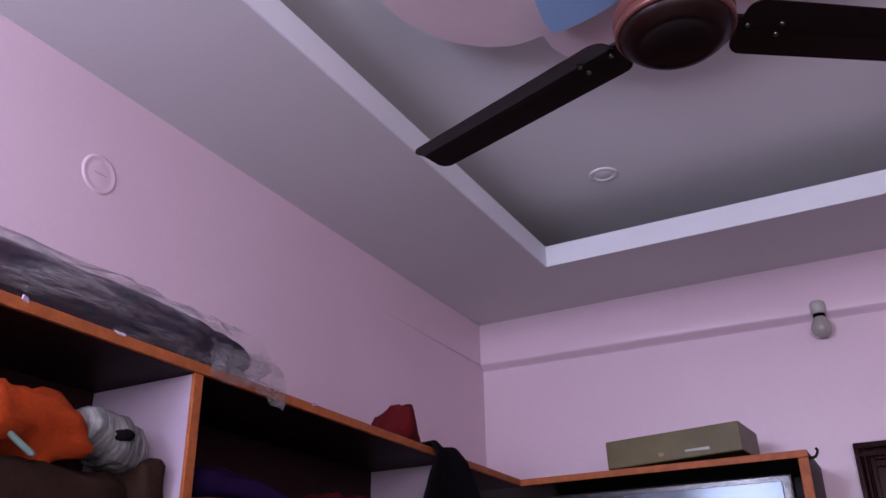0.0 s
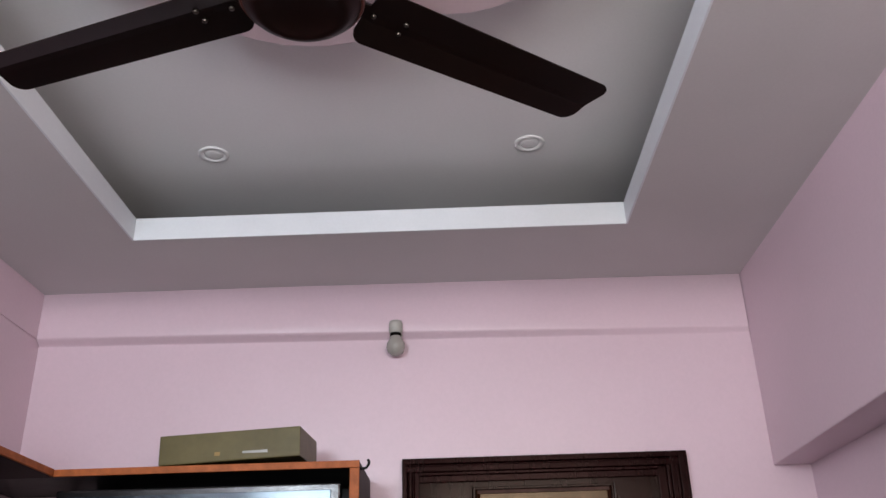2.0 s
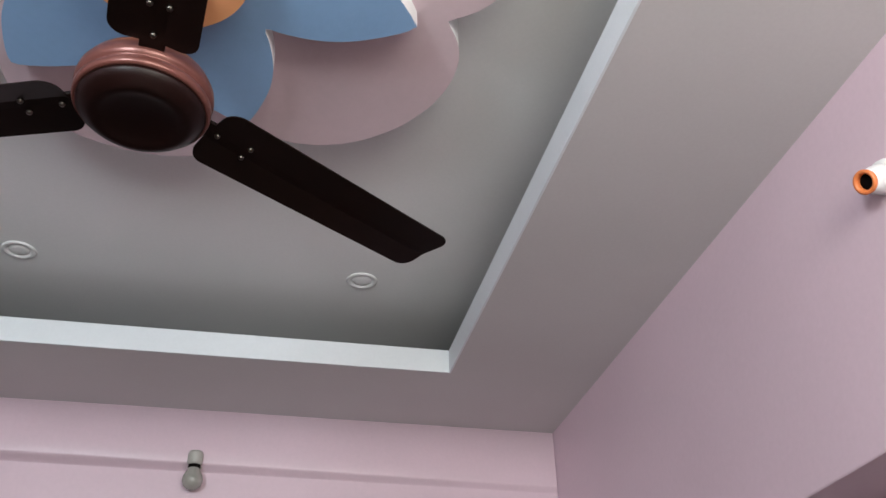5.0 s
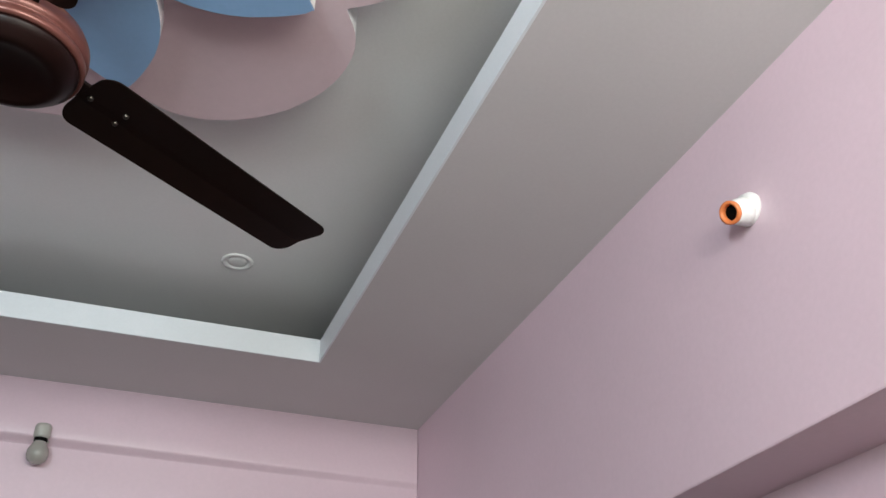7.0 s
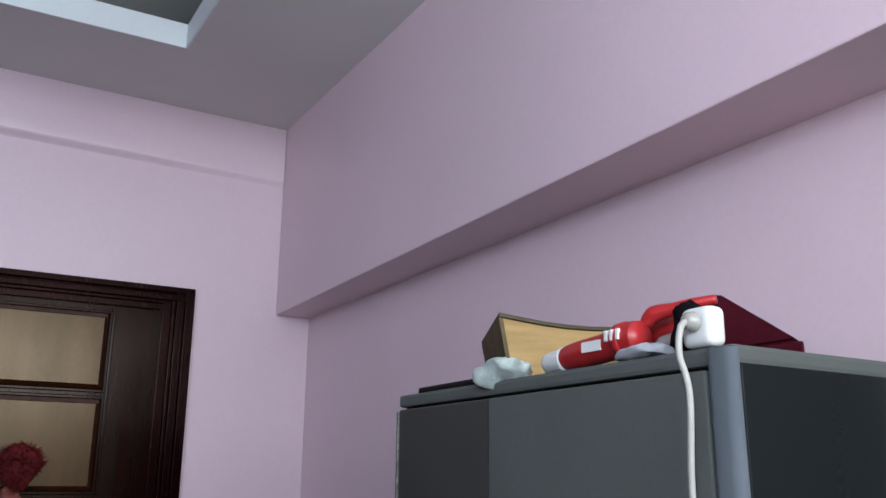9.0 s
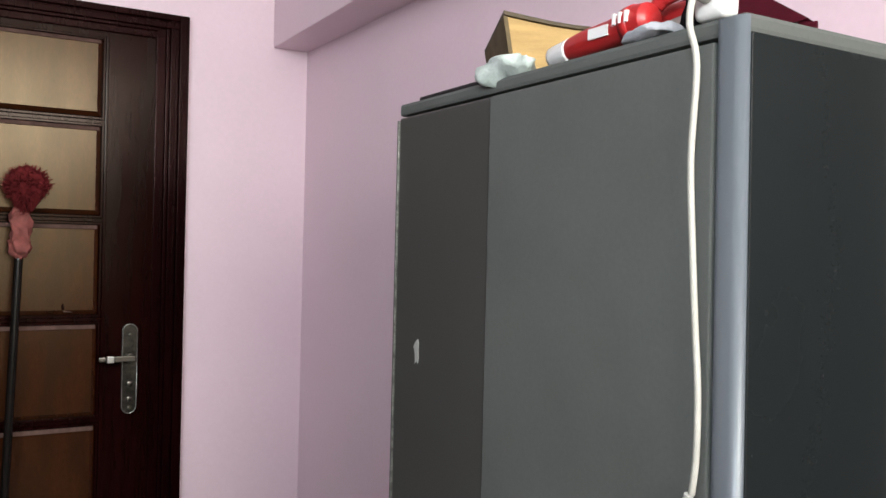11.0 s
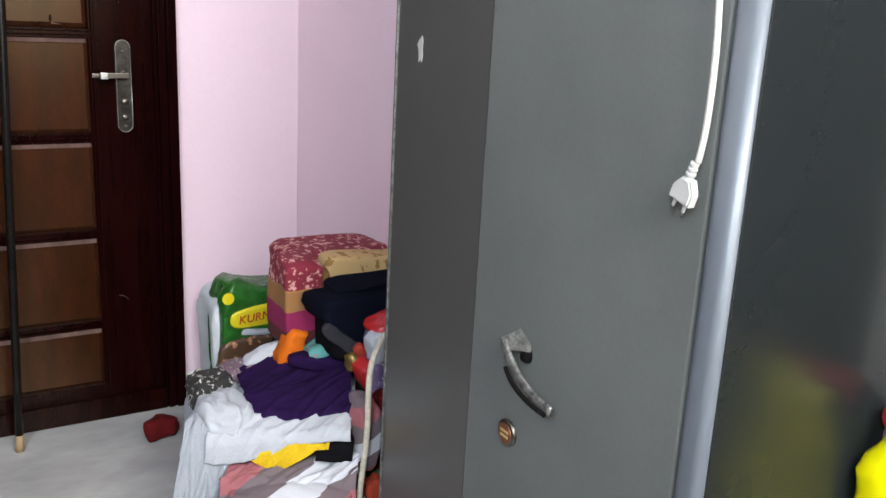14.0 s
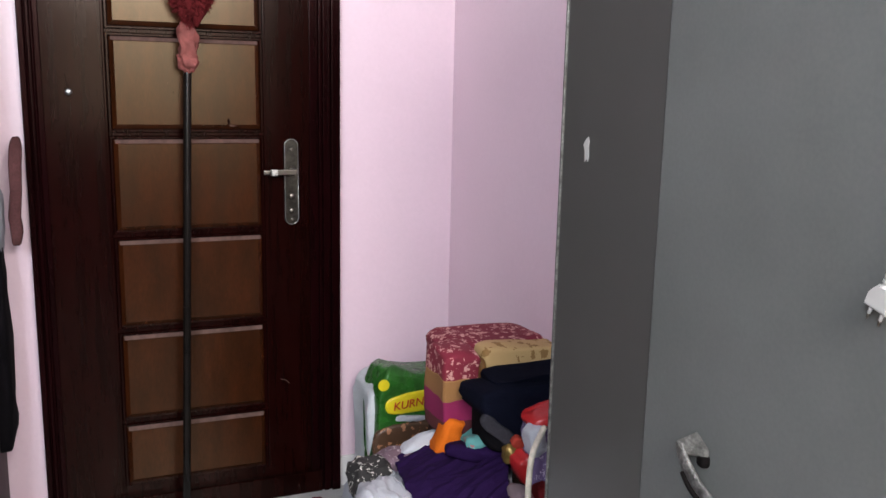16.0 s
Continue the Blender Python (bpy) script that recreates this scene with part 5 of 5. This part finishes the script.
# ---- clothes pile between cupboard and door wall ----


def laid(a0, a1, back, edge, top, hang, folds=0.010, size=0.06, seed=0.0, flare=0.0, radius=0.022, slant=0.5, n=96):
    """A cloth lying on the pile and hanging over its front. a0, a1: ends, by the way down; hang: drop, by the way along."""
    bm = bmesh.new()
    uv = bm.loops.layers.uv.new("UVMap")
    grid = []
    for j in range(n + 1):
        v = j / n
        row = []
        for i in range(n + 1):
            u = i / n
            length = back - edge
            s = v * (length + hang(u))
            a = a0(v) + (a1(v) - a0(v)) * u + 0.006 * noise.noise(Vector((3 * v, 5 * u, seed)))
            f = Vector((a / size, (s * 0.35 + slant * a) / size, seed * 3.7))
            g = Vector(((a + slant * s) / (size * 0.55), (s - slant * a) / (size * 2.4), seed * 1.9 + 5))
            bulge = folds * (1.2 * noise.noise(f * 0.7) + 0.55 * (1 - abs(noise.noise(g))) ** 3 + 0.18 * (1 - abs(noise.noise(g * 2.1))) ** 4)
            if s < length:
                b, z = back - s, top(a, back - s) + bulge
                near = max(0.0, 1 - (length - s) / 0.05)
                z -= radius * 0.5 * near * near
            else:
                q = s - length
                t = min(q / radius, math.pi / 2)
                fall = max(0.0, q - radius * math.pi / 2)
                hold = 0.45 + min(0.55, 4 * fall)
                b = edge - radius * math.sin(t) - hold * bulge * math.sin(t) - flare * fall
                z = top(a, edge) - radius * 0.5 - radius * (1 - math.cos(t)) + bulge * math.cos(t) - fall
                a += (u - 0.5) * 0.6 * flare * fall
            x, y = on_pile(a, b)
            row.append(bm.verts.new((x, y, max(z - 0.018, 0.006))))
        grid.append(row)
    for j in range(n):
        for i in range(n):
            f = bm.faces.new((grid[j][i], grid[j][i + 1], grid[j + 1][i + 1], grid[j + 1][i]))
            for loop, (p, q) in zip(f.loops, ((i, j), (i + 1, j), (i + 1, j + 1), (i, j + 1))):
                loop[uv].uv = (p / n, q / n)
    return bm


PA, PB = Vector((0.85, -0.53)), Vector((0.53, 0.85))


def on_pile(a, b):
    """Plan place on the pile: a along its front, b towards the wall."""
    return 0.98 + a * PA.x + b * PB.x, 2.05 + a * PA.y + b * PB.y


def heap(x, y):
    """Height of the heap on the floor."""
    a, b = (x - 0.98) * PA.x + (y - 2.05) * PA.y, (x - 0.98) * PB.x + (y - 2.05) * PB.y
    return 0.310 * math.exp(-abs((a - 0.02) / 0.25) ** 5 - abs((b - 0.06) / 0.290) ** 8)


hp = bmesh.new()
gn = 40
gg = [[hp.verts.new((0.70 + 0.648 * i / gn, 1.66 + 0.80 * j / gn, 0.004 + 0.94 * heap(0.70 + 0.648 * i / gn, 1.66 + 0.80 * j / gn) + 0.01 * noise.noise(Vector((i / 4, j / 4, 0.5))))) for i in range(gn + 1)] for j in range(gn + 1)]
for j in range(gn):
    for i in range(gn):
        if max(q.co.z for q in (gg[j][i], gg[j + 1][i + 1])) > 0.035:
            hp.faces.new((gg[j][i], gg[j][i + 1], gg[j + 1][i + 1], gg[j + 1][i]))
bmesh.ops.delete(hp, geom=[v for v in hp.verts if not v.link_faces], context="VERTS")
for v in hp.verts:
    if v.is_boundary:
        v.co.z = 0.002
solo("clothes_heap", hp, BROWN_CL, "heap of mixed clothes on the marble floor", "clothes", kind="stuff", smooth=True)

ql = thing("folded_quilt", "folded red printed quilt with beige and magenta borders", "quilt", (1.18, 2.25, 0.4))
part("quilt_base", cushion(1.240, 2.33, 0.265, 0.105, 0.20, 0.26, 0.30, folds=0.012, size=0.12, seed=61), BEDPRINT, ql, "red printed lower folds", True)
part("quilt_top", cushion(1.204, 2.285, 0.578, 0.145, 0.095, 0.104, 0.24, n=44, folds=0.010, size=0.11, seed=62), BEDPRINT, ql, "red printed cotton", True)
part("bordered_fold", cushion(1.066, 2.190, 0.575, 0.050, 0.070, 0.108, 0.22, n=44, folds=0.010, size=0.08, seed=63), QUILT_BORDER, ql, "red print with gold and magenta border", True)
part("gold_border", cushion(1.117, 2.150, 0.575, 0.010, 0.040, 0.092, 0.4, folds=0.006, size=0.05, seed=64), GOLDCL, ql, "gold brocade edge", True)
part("flap_lower", cushion(1.09, 2.20, 0.30, 0.055, 0.09, 0.18, 0.3, folds=0.012, size=0.08, seed=67), BROWN_CL, ql, "dark brown lower fold", True)
part("beige_fold", moved(cushion(0, 0, 0, 0.112, 0.040, 0.060, 0.24, n=40, folds=0.010, size=0.09, seed=66), pose(1.237, 2.172, 0.622, 0, 1.5, 0)), BEIGE_PRINT, ql, "beige printed fold", True)

nv = thing("folded_blanket", "dark navy woollen blanket with red and grey stripes", "blanket", (1.2, 2.05, 0.5))
fold = cushion(1.201, 2.040, 0.553, 0.148, 0.075, 0.080, 0.20, n=64, folds=0.012, size=0.10, seed=71, stretch=(0.5, 1, 1.6))
for v in fold.verts:
    if v.co.z < 0.60:
        k = (0.60 - v.co.z) / 0.10
        v.co.z = 0.60 - k * (0.015 + 0.090 * min(1.0, max(0.0, (v.co.x - 1.05) / 0.13)))
part("blanket_fold", fold, NAVY, nv, "navy wool fold", True)
part("blanket_fold", moved(cushion(0, 0, 0, 0.124, 0.050, 0.013, 0.20, n=48, folds=0.008, size=0.07, seed=72, stretch=(0.5, 1, 2)), pose(1.224, 2.050, 0.640, 3, -2, 0)), NAVY, nv, "navy wool fold", True)
part("blanket_lining", cushion(1.205, 2.045, 0.525, 0.125, 0.070, 0.060, 0.4, folds=0.010, size=0.07, seed=73), BLACK_CL, nv, "black lower fold", True)
part("blanket_flap", moved(cushion(0, 0, 0, 0.070, 0.010, 0.016, 0.30, n=40, folds=0.005, size=0.05, seed=74), pose(1.108, 1.972, 0.528, 12, 43, -8)), GREY_WOOL, nv, "grey woollen edge", True)
for k in range(2):
    part("stripe", moved(cushion(0, 0, 0, 0.017, 0.012, 0.014, 0.5, folds=0.003, size=0.04, seed=75 + k), pose(1.136 + 0.036 * k, 1.950, 0.512 + 0.006 * k, 12, 35, -8)), STRIPE_RED, nv, "coral red stripe", True)

solo("printed_cloth", cushion(1.205, 1.925, 0.490, 0.062, 0.055, 0.088, 0.5, n=40, folds=0.012, size=0.06, seed=76), VIOLET_PRINT, "violet floral printed cloth in the pile", "cloth", smooth=True)
solo("white_cloth", moved(cushion(0, 0, 0, 0.022, 0.026, 0.038, 0.5, folds=0.008, size=0.05, seed=77), pose(1.150, 1.893, 0.540, 0, -16, 0)), WHITE_CL, "white corner of a cloth in the pile", "cloth", smooth=True)
solo("red_cloth", moved(cushion(0, 0, 0, 0.056, 0.040, 0.013, 0.5, folds=0.008, size=0.04, seed=120), pose(1.190, 1.915, 0.590, 0, -14, 0)), RED_PL, "red cloth folded on the violet print", "cloth", smooth=True)
solo("red_garment", moved(cushion(0, 0, 0, 0.022, 0.035, 0.045, 0.5, folds=0.010, size=0.05, seed=78), pose(1.150, 1.935, 0.452, 0, -28, 0)), RED_PL, "bright red cloth bundle in the pile", "cloth", smooth=True)
solo("gold_trim", cushion(1.128, 1.965, 0.482, 0.022, 0.020, 0.020, 0.7, folds=0.008, size=0.03, seed=79), GOLD_TRIM, "gold brocade trimming in the pile", "trimming", smooth=True)
solo("maroon_cloth", cushion(1.185, 1.870, 0.330, 0.060, 0.050, 0.110, 0.5, n=40, folds=0.014, size=0.05, seed=122), RED_CL, "dark maroon cloth with folds in the pile", "cloth", smooth=True)
solo("green_cloth", cushion(1.150, 1.815, 0.180, 0.05, 0.05, 0.085, 0.6, folds=0.016, size=0.05, seed=123), GREEN_CL, "dark green printed cloth in the pile", "cloth", smooth=True)
solo("coral_cloth", cushion(1.105, 1.800, 0.225, 0.028, 0.03, 0.035, 0.6, folds=0.012, size=0.05, seed=124), CORAL_CL, "coral red cloth low in the pile", "cloth", smooth=True)
solo("orange_cloth", moved(cushion(0, 0, 0, 0.026, 0.036, 0.054, 0.55, n=36, folds=0.010, size=0.04, seed=80), pose(1.034, 2.140, 0.468, 0, 24, 0)), ORANGE_SMOOTH, "bright orange cloth in the pile", "cloth", smooth=True)
solo("teal_cloth", cushion(1.108, 2.085, 0.468, 0.052, 0.040, 0.024, 0.6, folds=0.014, size=0.05, seed=81), TEAL_CL, "teal printed cloth in the pile", "cloth", smooth=True)
solo("brown_cloth", cushion(1.13, 2.08, 0.34, 0.08, 0.07, 0.10, 0.5, folds=0.014, size=0.07, seed=82), BROWN_CL, "dark brown cloth inside the pile", "cloth", smooth=True)
solo("lilac_cloth", cushion(0.925, 2.205, 0.380, 0.055, 0.05, 0.036, 0.6, folds=0.014, size=0.05, seed=83), LILAC_CL, "dusky lilac printed cloth in the pile", "cloth", smooth=True)
solo("white_cloth", moved(cushion(0, 0, 0, 0.055, 0.025, 0.022, 0.6, folds=0.010, size=0.05, seed=84), pose(0.992, 2.195, 0.428, 0, -24, 0)), WHITE_CL, "white cloth tucked behind the purple shirt", "cloth", smooth=True)
solo("patterned_scarf", cushion(0.838, 2.160, 0.375, 0.050, 0.055, 0.046, 0.6, n=40, folds=0.014, size=0.04, seed=85), NET, "black and white patterned scarf in the pile", "scarf", smooth=True)
solo("grey_cloth", cushion(0.880, 2.215, 0.172, 0.080, 0.09, 0.172, 0.5, folds=0.014, size=0.07, seed=86), GREY_CL, "pale grey cloth under the patterned scarf", "cloth", smooth=True)

stripe = drape(lambda u, v: on_pile(-0.135 + 0.37 * u, -0.300 + 0.26 * v ** 1.6 + 0.015 * math.sin(5 * u)), lambda x, y: heap(x, y) + 0.006, folds=0.020, fold_size=0.085, seed=3)
for k in range(7):
    lx, ly = on_pile(0.055 + 0.014 * math.sin(k * 2.4), -0.205 - 0.014 * math.cos(k * 1.7) - 0.006 * (6 - k))
    sheet = cushion(0, 0, 0, 0.158 - 0.004 * k, 0.085, 0.0225, 0.30, n=40, folds=0.012, size=0.07, seed=100 + k)
    moved(sheet, pose(lx, ly, 0.024 + 0.0400 * k, 3 * math.sin(k * 1.3), 5.0 * math.sin(k * 1.9 + 0.6), -32 + 6 * math.sin(k * 2.1)))
    for v in sheet.verts:
        v.co.z = max(v.co.z, 0.002)
    solo("folded_sheet", sheet, STRIPE, "white, grey and red striped sheet, folded in the pile", "bedsheet", "folded striped sheets", smooth=True)
cloth("striped_sheet", stripe, STRIPE, "white, grey and red striped bedsheet in the pile", "bedsheet")
solo("striped_fold", cushion(*on_pile(0.205, -0.120), 0.365, 0.030, 0.060, 0.085, 0.55, n=40, folds=0.010, size=0.07, seed=112), STRIPE, "white, grey and red striped sheet, end of a fold", "bedsheet", smooth=True)
pale = laid(lambda v: -0.170 - 0.045 * v, lambda v: -0.085 + 0.015 * v, 0.02, -0.145, lambda a, b: 0.405 + 0.15 * (a + 0.15), lambda u: 0.40, folds=0.022, size=0.045, seed=4, flare=0.12, slant=0.12)
cloth("pale_grey_cloth", pale, GREY_CL, "pale grey cotton cloth falling to the floor", "cloth")
solo("brown_cloth", cushion(0.838, 2.690, 0.034, 0.050, 0.036, 0.034, 0.75, folds=0.012, size=0.04, seed=81), RED_CL, "reddish brown cloth bundle on the floor", "cloth", smooth=True)
sweep = laid(lambda v: -0.085, lambda v: 0.205, -0.10, -0.215, lambda a, b: 0.318 + 0.10 * a, lambda u: 0.050 + 0.075 * u, folds=0.016, size=0.06, seed=9, radius=0.020, slant=1.1, flare=0.3)
cloth("striped_fold", sweep, STRIPE, "white, grey and red striped sheet folded over itself", "bedsheet", thick=0.010)
yel = laid(lambda v: -0.055 + 0.01 * v, lambda v: 0.150 - 0.01 * v, -0.04, -0.178, lambda a, b: 0.362 + 0.17 * a, lambda u: 0.016 + 0.042 * max(0.0, 1 - abs(u - 0.40) / 0.45), folds=0.013, size=0.05, seed=5, radius=0.012, slant=0.7)
cloth("yellow_cloth", yel, YELLOW, "bright yellow cotton cloth in the pile", "cloth")
blk = laid(lambda v: 0.110, lambda v: 0.192, -0.04, -0.170, lambda a, b: 0.384, lambda u: 0.045, folds=0.006, size=0.05, seed=6, radius=0.012, n=48)
cloth("black_cloth", blk, BLACK_CL, "black cloth in the pile", "cloth")
wht = laid(lambda v: -0.125 - 0.01 * v, lambda v: 0.170 + 0.018 * v, 0.06, -0.165, lambda a, b: 0.404 + 0.13 * a, lambda u: 0.064 - 0.020 * u + 0.012 * math.sin(5 * u + 0.6), folds=0.016, size=0.085, seed=7, slant=0.9)
shirt = cloth("white_shirt", wht, WHITE_CL, "white cotton shirt lying on the pile", "shirt")
wx, wy = on_pile(-0.105, -0.095)
part("sleeve", cushion(wx, wy, 0.372, 0.062, 0.088, 0.052, 0.85, n=64, folds=0.016, size=0.05, seed=110, stretch=(1.8, 0.5, 1)), WHITE_CL, shirt, "bulging white sleeve", True)
pur = laid(lambda v: -0.150 + 0.105 * v, lambda v: 0.142 + 0.040 * v, 0.125, -0.115, lambda a, b: 0.436 + 0.17 * a + 0.07 * b, lambda u: 0.028 + 0.050 * math.sin(math.pi * min(1.0, 1.15 * u)), folds=0.020, size=0.085, seed=8, slant=0.8)
pshirt = cloth("purple_shirt", pur, PURPLE, "dark purple shirt lying on the white shirt", "shirt")
qx, qy = on_pile(0.09, 0.075)
part("sleeve", cushion(qx, qy, 0.452, 0.085, 0.040, 0.022, 0.7, n=40, folds=0.010, size=0.06, seed=111, turn=-0.5), PURPLE, pshirt, "folded purple sleeve", True)
solo("rope", tube([(1.125, 1.810, 0.605), (1.088, 1.780, 0.580), (1.070, 1.766, 0.548), (1.064, 1.760, 0.49), (1.063, 1.758, 0.42), (1.058, 1.757, 0.358), (1.050, 1.762, 0.246), (1.04, 1.75, 0.10), (1.02, 1.73, 0.012)], 0.0068, 10), ROPE, "cream cotton rope hanging down the clothes pile", "rope", smooth=True)

# rice sack
rs = thing("rice_sack", "green and white printed rice sack against the wall", "sack", (1.09, 2.76, 0))
sk = cushion(1.125, 2.752, 0.208, 0.130, 0.085, 0.210, 0.22, n=44, folds=0.010, size=0.12, seed=91)


def slump(bm, cx):
    """A full sack: narrowing, creased top and a bulging foot."""
    crumple(bm, 0.010, 0.05, 17)
    for v in bm.verts:
        t = max(0.0, (v.co.z - 0.33) / 0.18)
        v.co.x = cx + (v.co.x - cx) * (1 - 0.13 * t * t) + 0.012 * t
        v.co.z = max(0.002, v.co.z + 0.03 * t * math.exp(-((v.co.x - cx + 0.07) / 0.05) ** 2) - 0.012 * t)


slump(sk, 1.125)
part("sack_body", sk, SACK, rs, "white woven sack", True)
fr = cushion(1.136, 2.712, 0.248, 0.130, 0.080, 0.212, 0.22, n=44, folds=0.010, size=0.12, seed=92)
slump(fr, 1.136)
part("printed_front", fr, GREEN, rs, "green printed front", True)
part("food_print", moved(cushion(0, 0, 0, 0.120, 0.014, 0.075, 0.45, folds=0.006, size=0.06, seed=93), pose(1.120, 2.634, 0.230, 0, 0, 0)), FOODPRINT, rs, "brown food picture", True)
part("white_print", moved(cushion(0, 0, 0, 0.060, 0.008, 0.011, 0.7, folds=0.010, size=0.05, seed=94), pose(1.128, 2.632, 0.318, 0, 6, 0)), WHITE_CL, rs, "white printed band", True)
part("label", moved(cushion(0, 0, 0, 0.092, 0.008, 0.034, 0.7, folds=0.003, size=0.08, seed=95), pose(1.128, 2.628, 0.372, 0, -5, 0)), LABEL_Y, rs, "yellow name label", True)
part("seal", moved(lathe([(0.018, 0.0), (0.018, 0.004), (0.0, 0.005)], 20), Matrix.Translation((1.032, 2.634, 0.435)) @ Matrix.Rotation(radians(90), 4, "X")), LABEL_Y, rs, "small yellow seal")
txt = bpy.data.curves.new("lettering", "FONT")
txt.body, txt.size, txt.extrude, txt.shear = "KURNO", 0.036, 0.001, 0.2
tx = new("lettering", txt)
tx.parent = rs
tx.matrix_parent_inverse = Matrix.Translation((-1.09, -2.76, 0))
tx.matrix_basis = pose(1.058, 2.6165, 0.356, 90, -5, 0)
txt.materials.append(LABEL_R)

# ---- window ----
for k, (xa, xb, z0) in enumerate(WINDOWS):
    win = thing("window_%d" % (k + 1), "tall window with a white frame" if k else "small window with a white frame", "window", ((xa + xb) / 2, SOUTH, z0), kind="structure")
    for x in ((xa, xb - 0.04) if k == 0 else (xa, (xa + xb) / 2 - 0.02, xb - 0.04)):
        part("window_frame", box(x, x + 0.04, SOUTH - 0.14, SOUTH - 0.10, z0 + 0.04, WZ1 - 0.04, 0.003), WHITE_PL, win)
    for z in (z0, WZ1 - 0.04):
        part("window_frame", box(xa, xb, SOUTH - 0.14, SOUTH - 0.10, z, z + 0.04, 0.003), WHITE_PL, win)
    for pa, pb in (((xa + 0.041, xb - 0.041),) if k == 0 else ((xa + 0.041, (xa + xb) / 2 - 0.021), ((xa + xb) / 2 + 0.021, xb - 0.041))):
        p = part("pane", box(pa, pb, SOUTH - 0.122, SOUTH - 0.118, z0 + 0.041, WZ1 - 0.041), GLASS, win)
        p.visible_shadow = False
solo("ground", box(-60, 60, -60, 60, -0.4, -0.3), MARBLE, "pale paved ground outside the window", "ground", kind="structure")

# ---- marble floor slabs ----
flo = bpy.data.objects["floor"]
for i in range(3):
    for j in range(3):
        x0, y0 = WEST + 1.2 * i, SOUTH + 1.2 * j
        x1, y1 = min(x0 + 1.1990, EAST + 0.04), min(y0 + 1.1990, NORTH + 0.1)
        if x1 - x0 > 0.02 and y1 - y0 > 0.02:
            part("floor_slab", box(x0, x1, y0, y1, -0.01, 0.0005 + 0.0003 * ((i * 7 + j * 3) % 3), 0.0003, seg=1), MARBLE, flo)
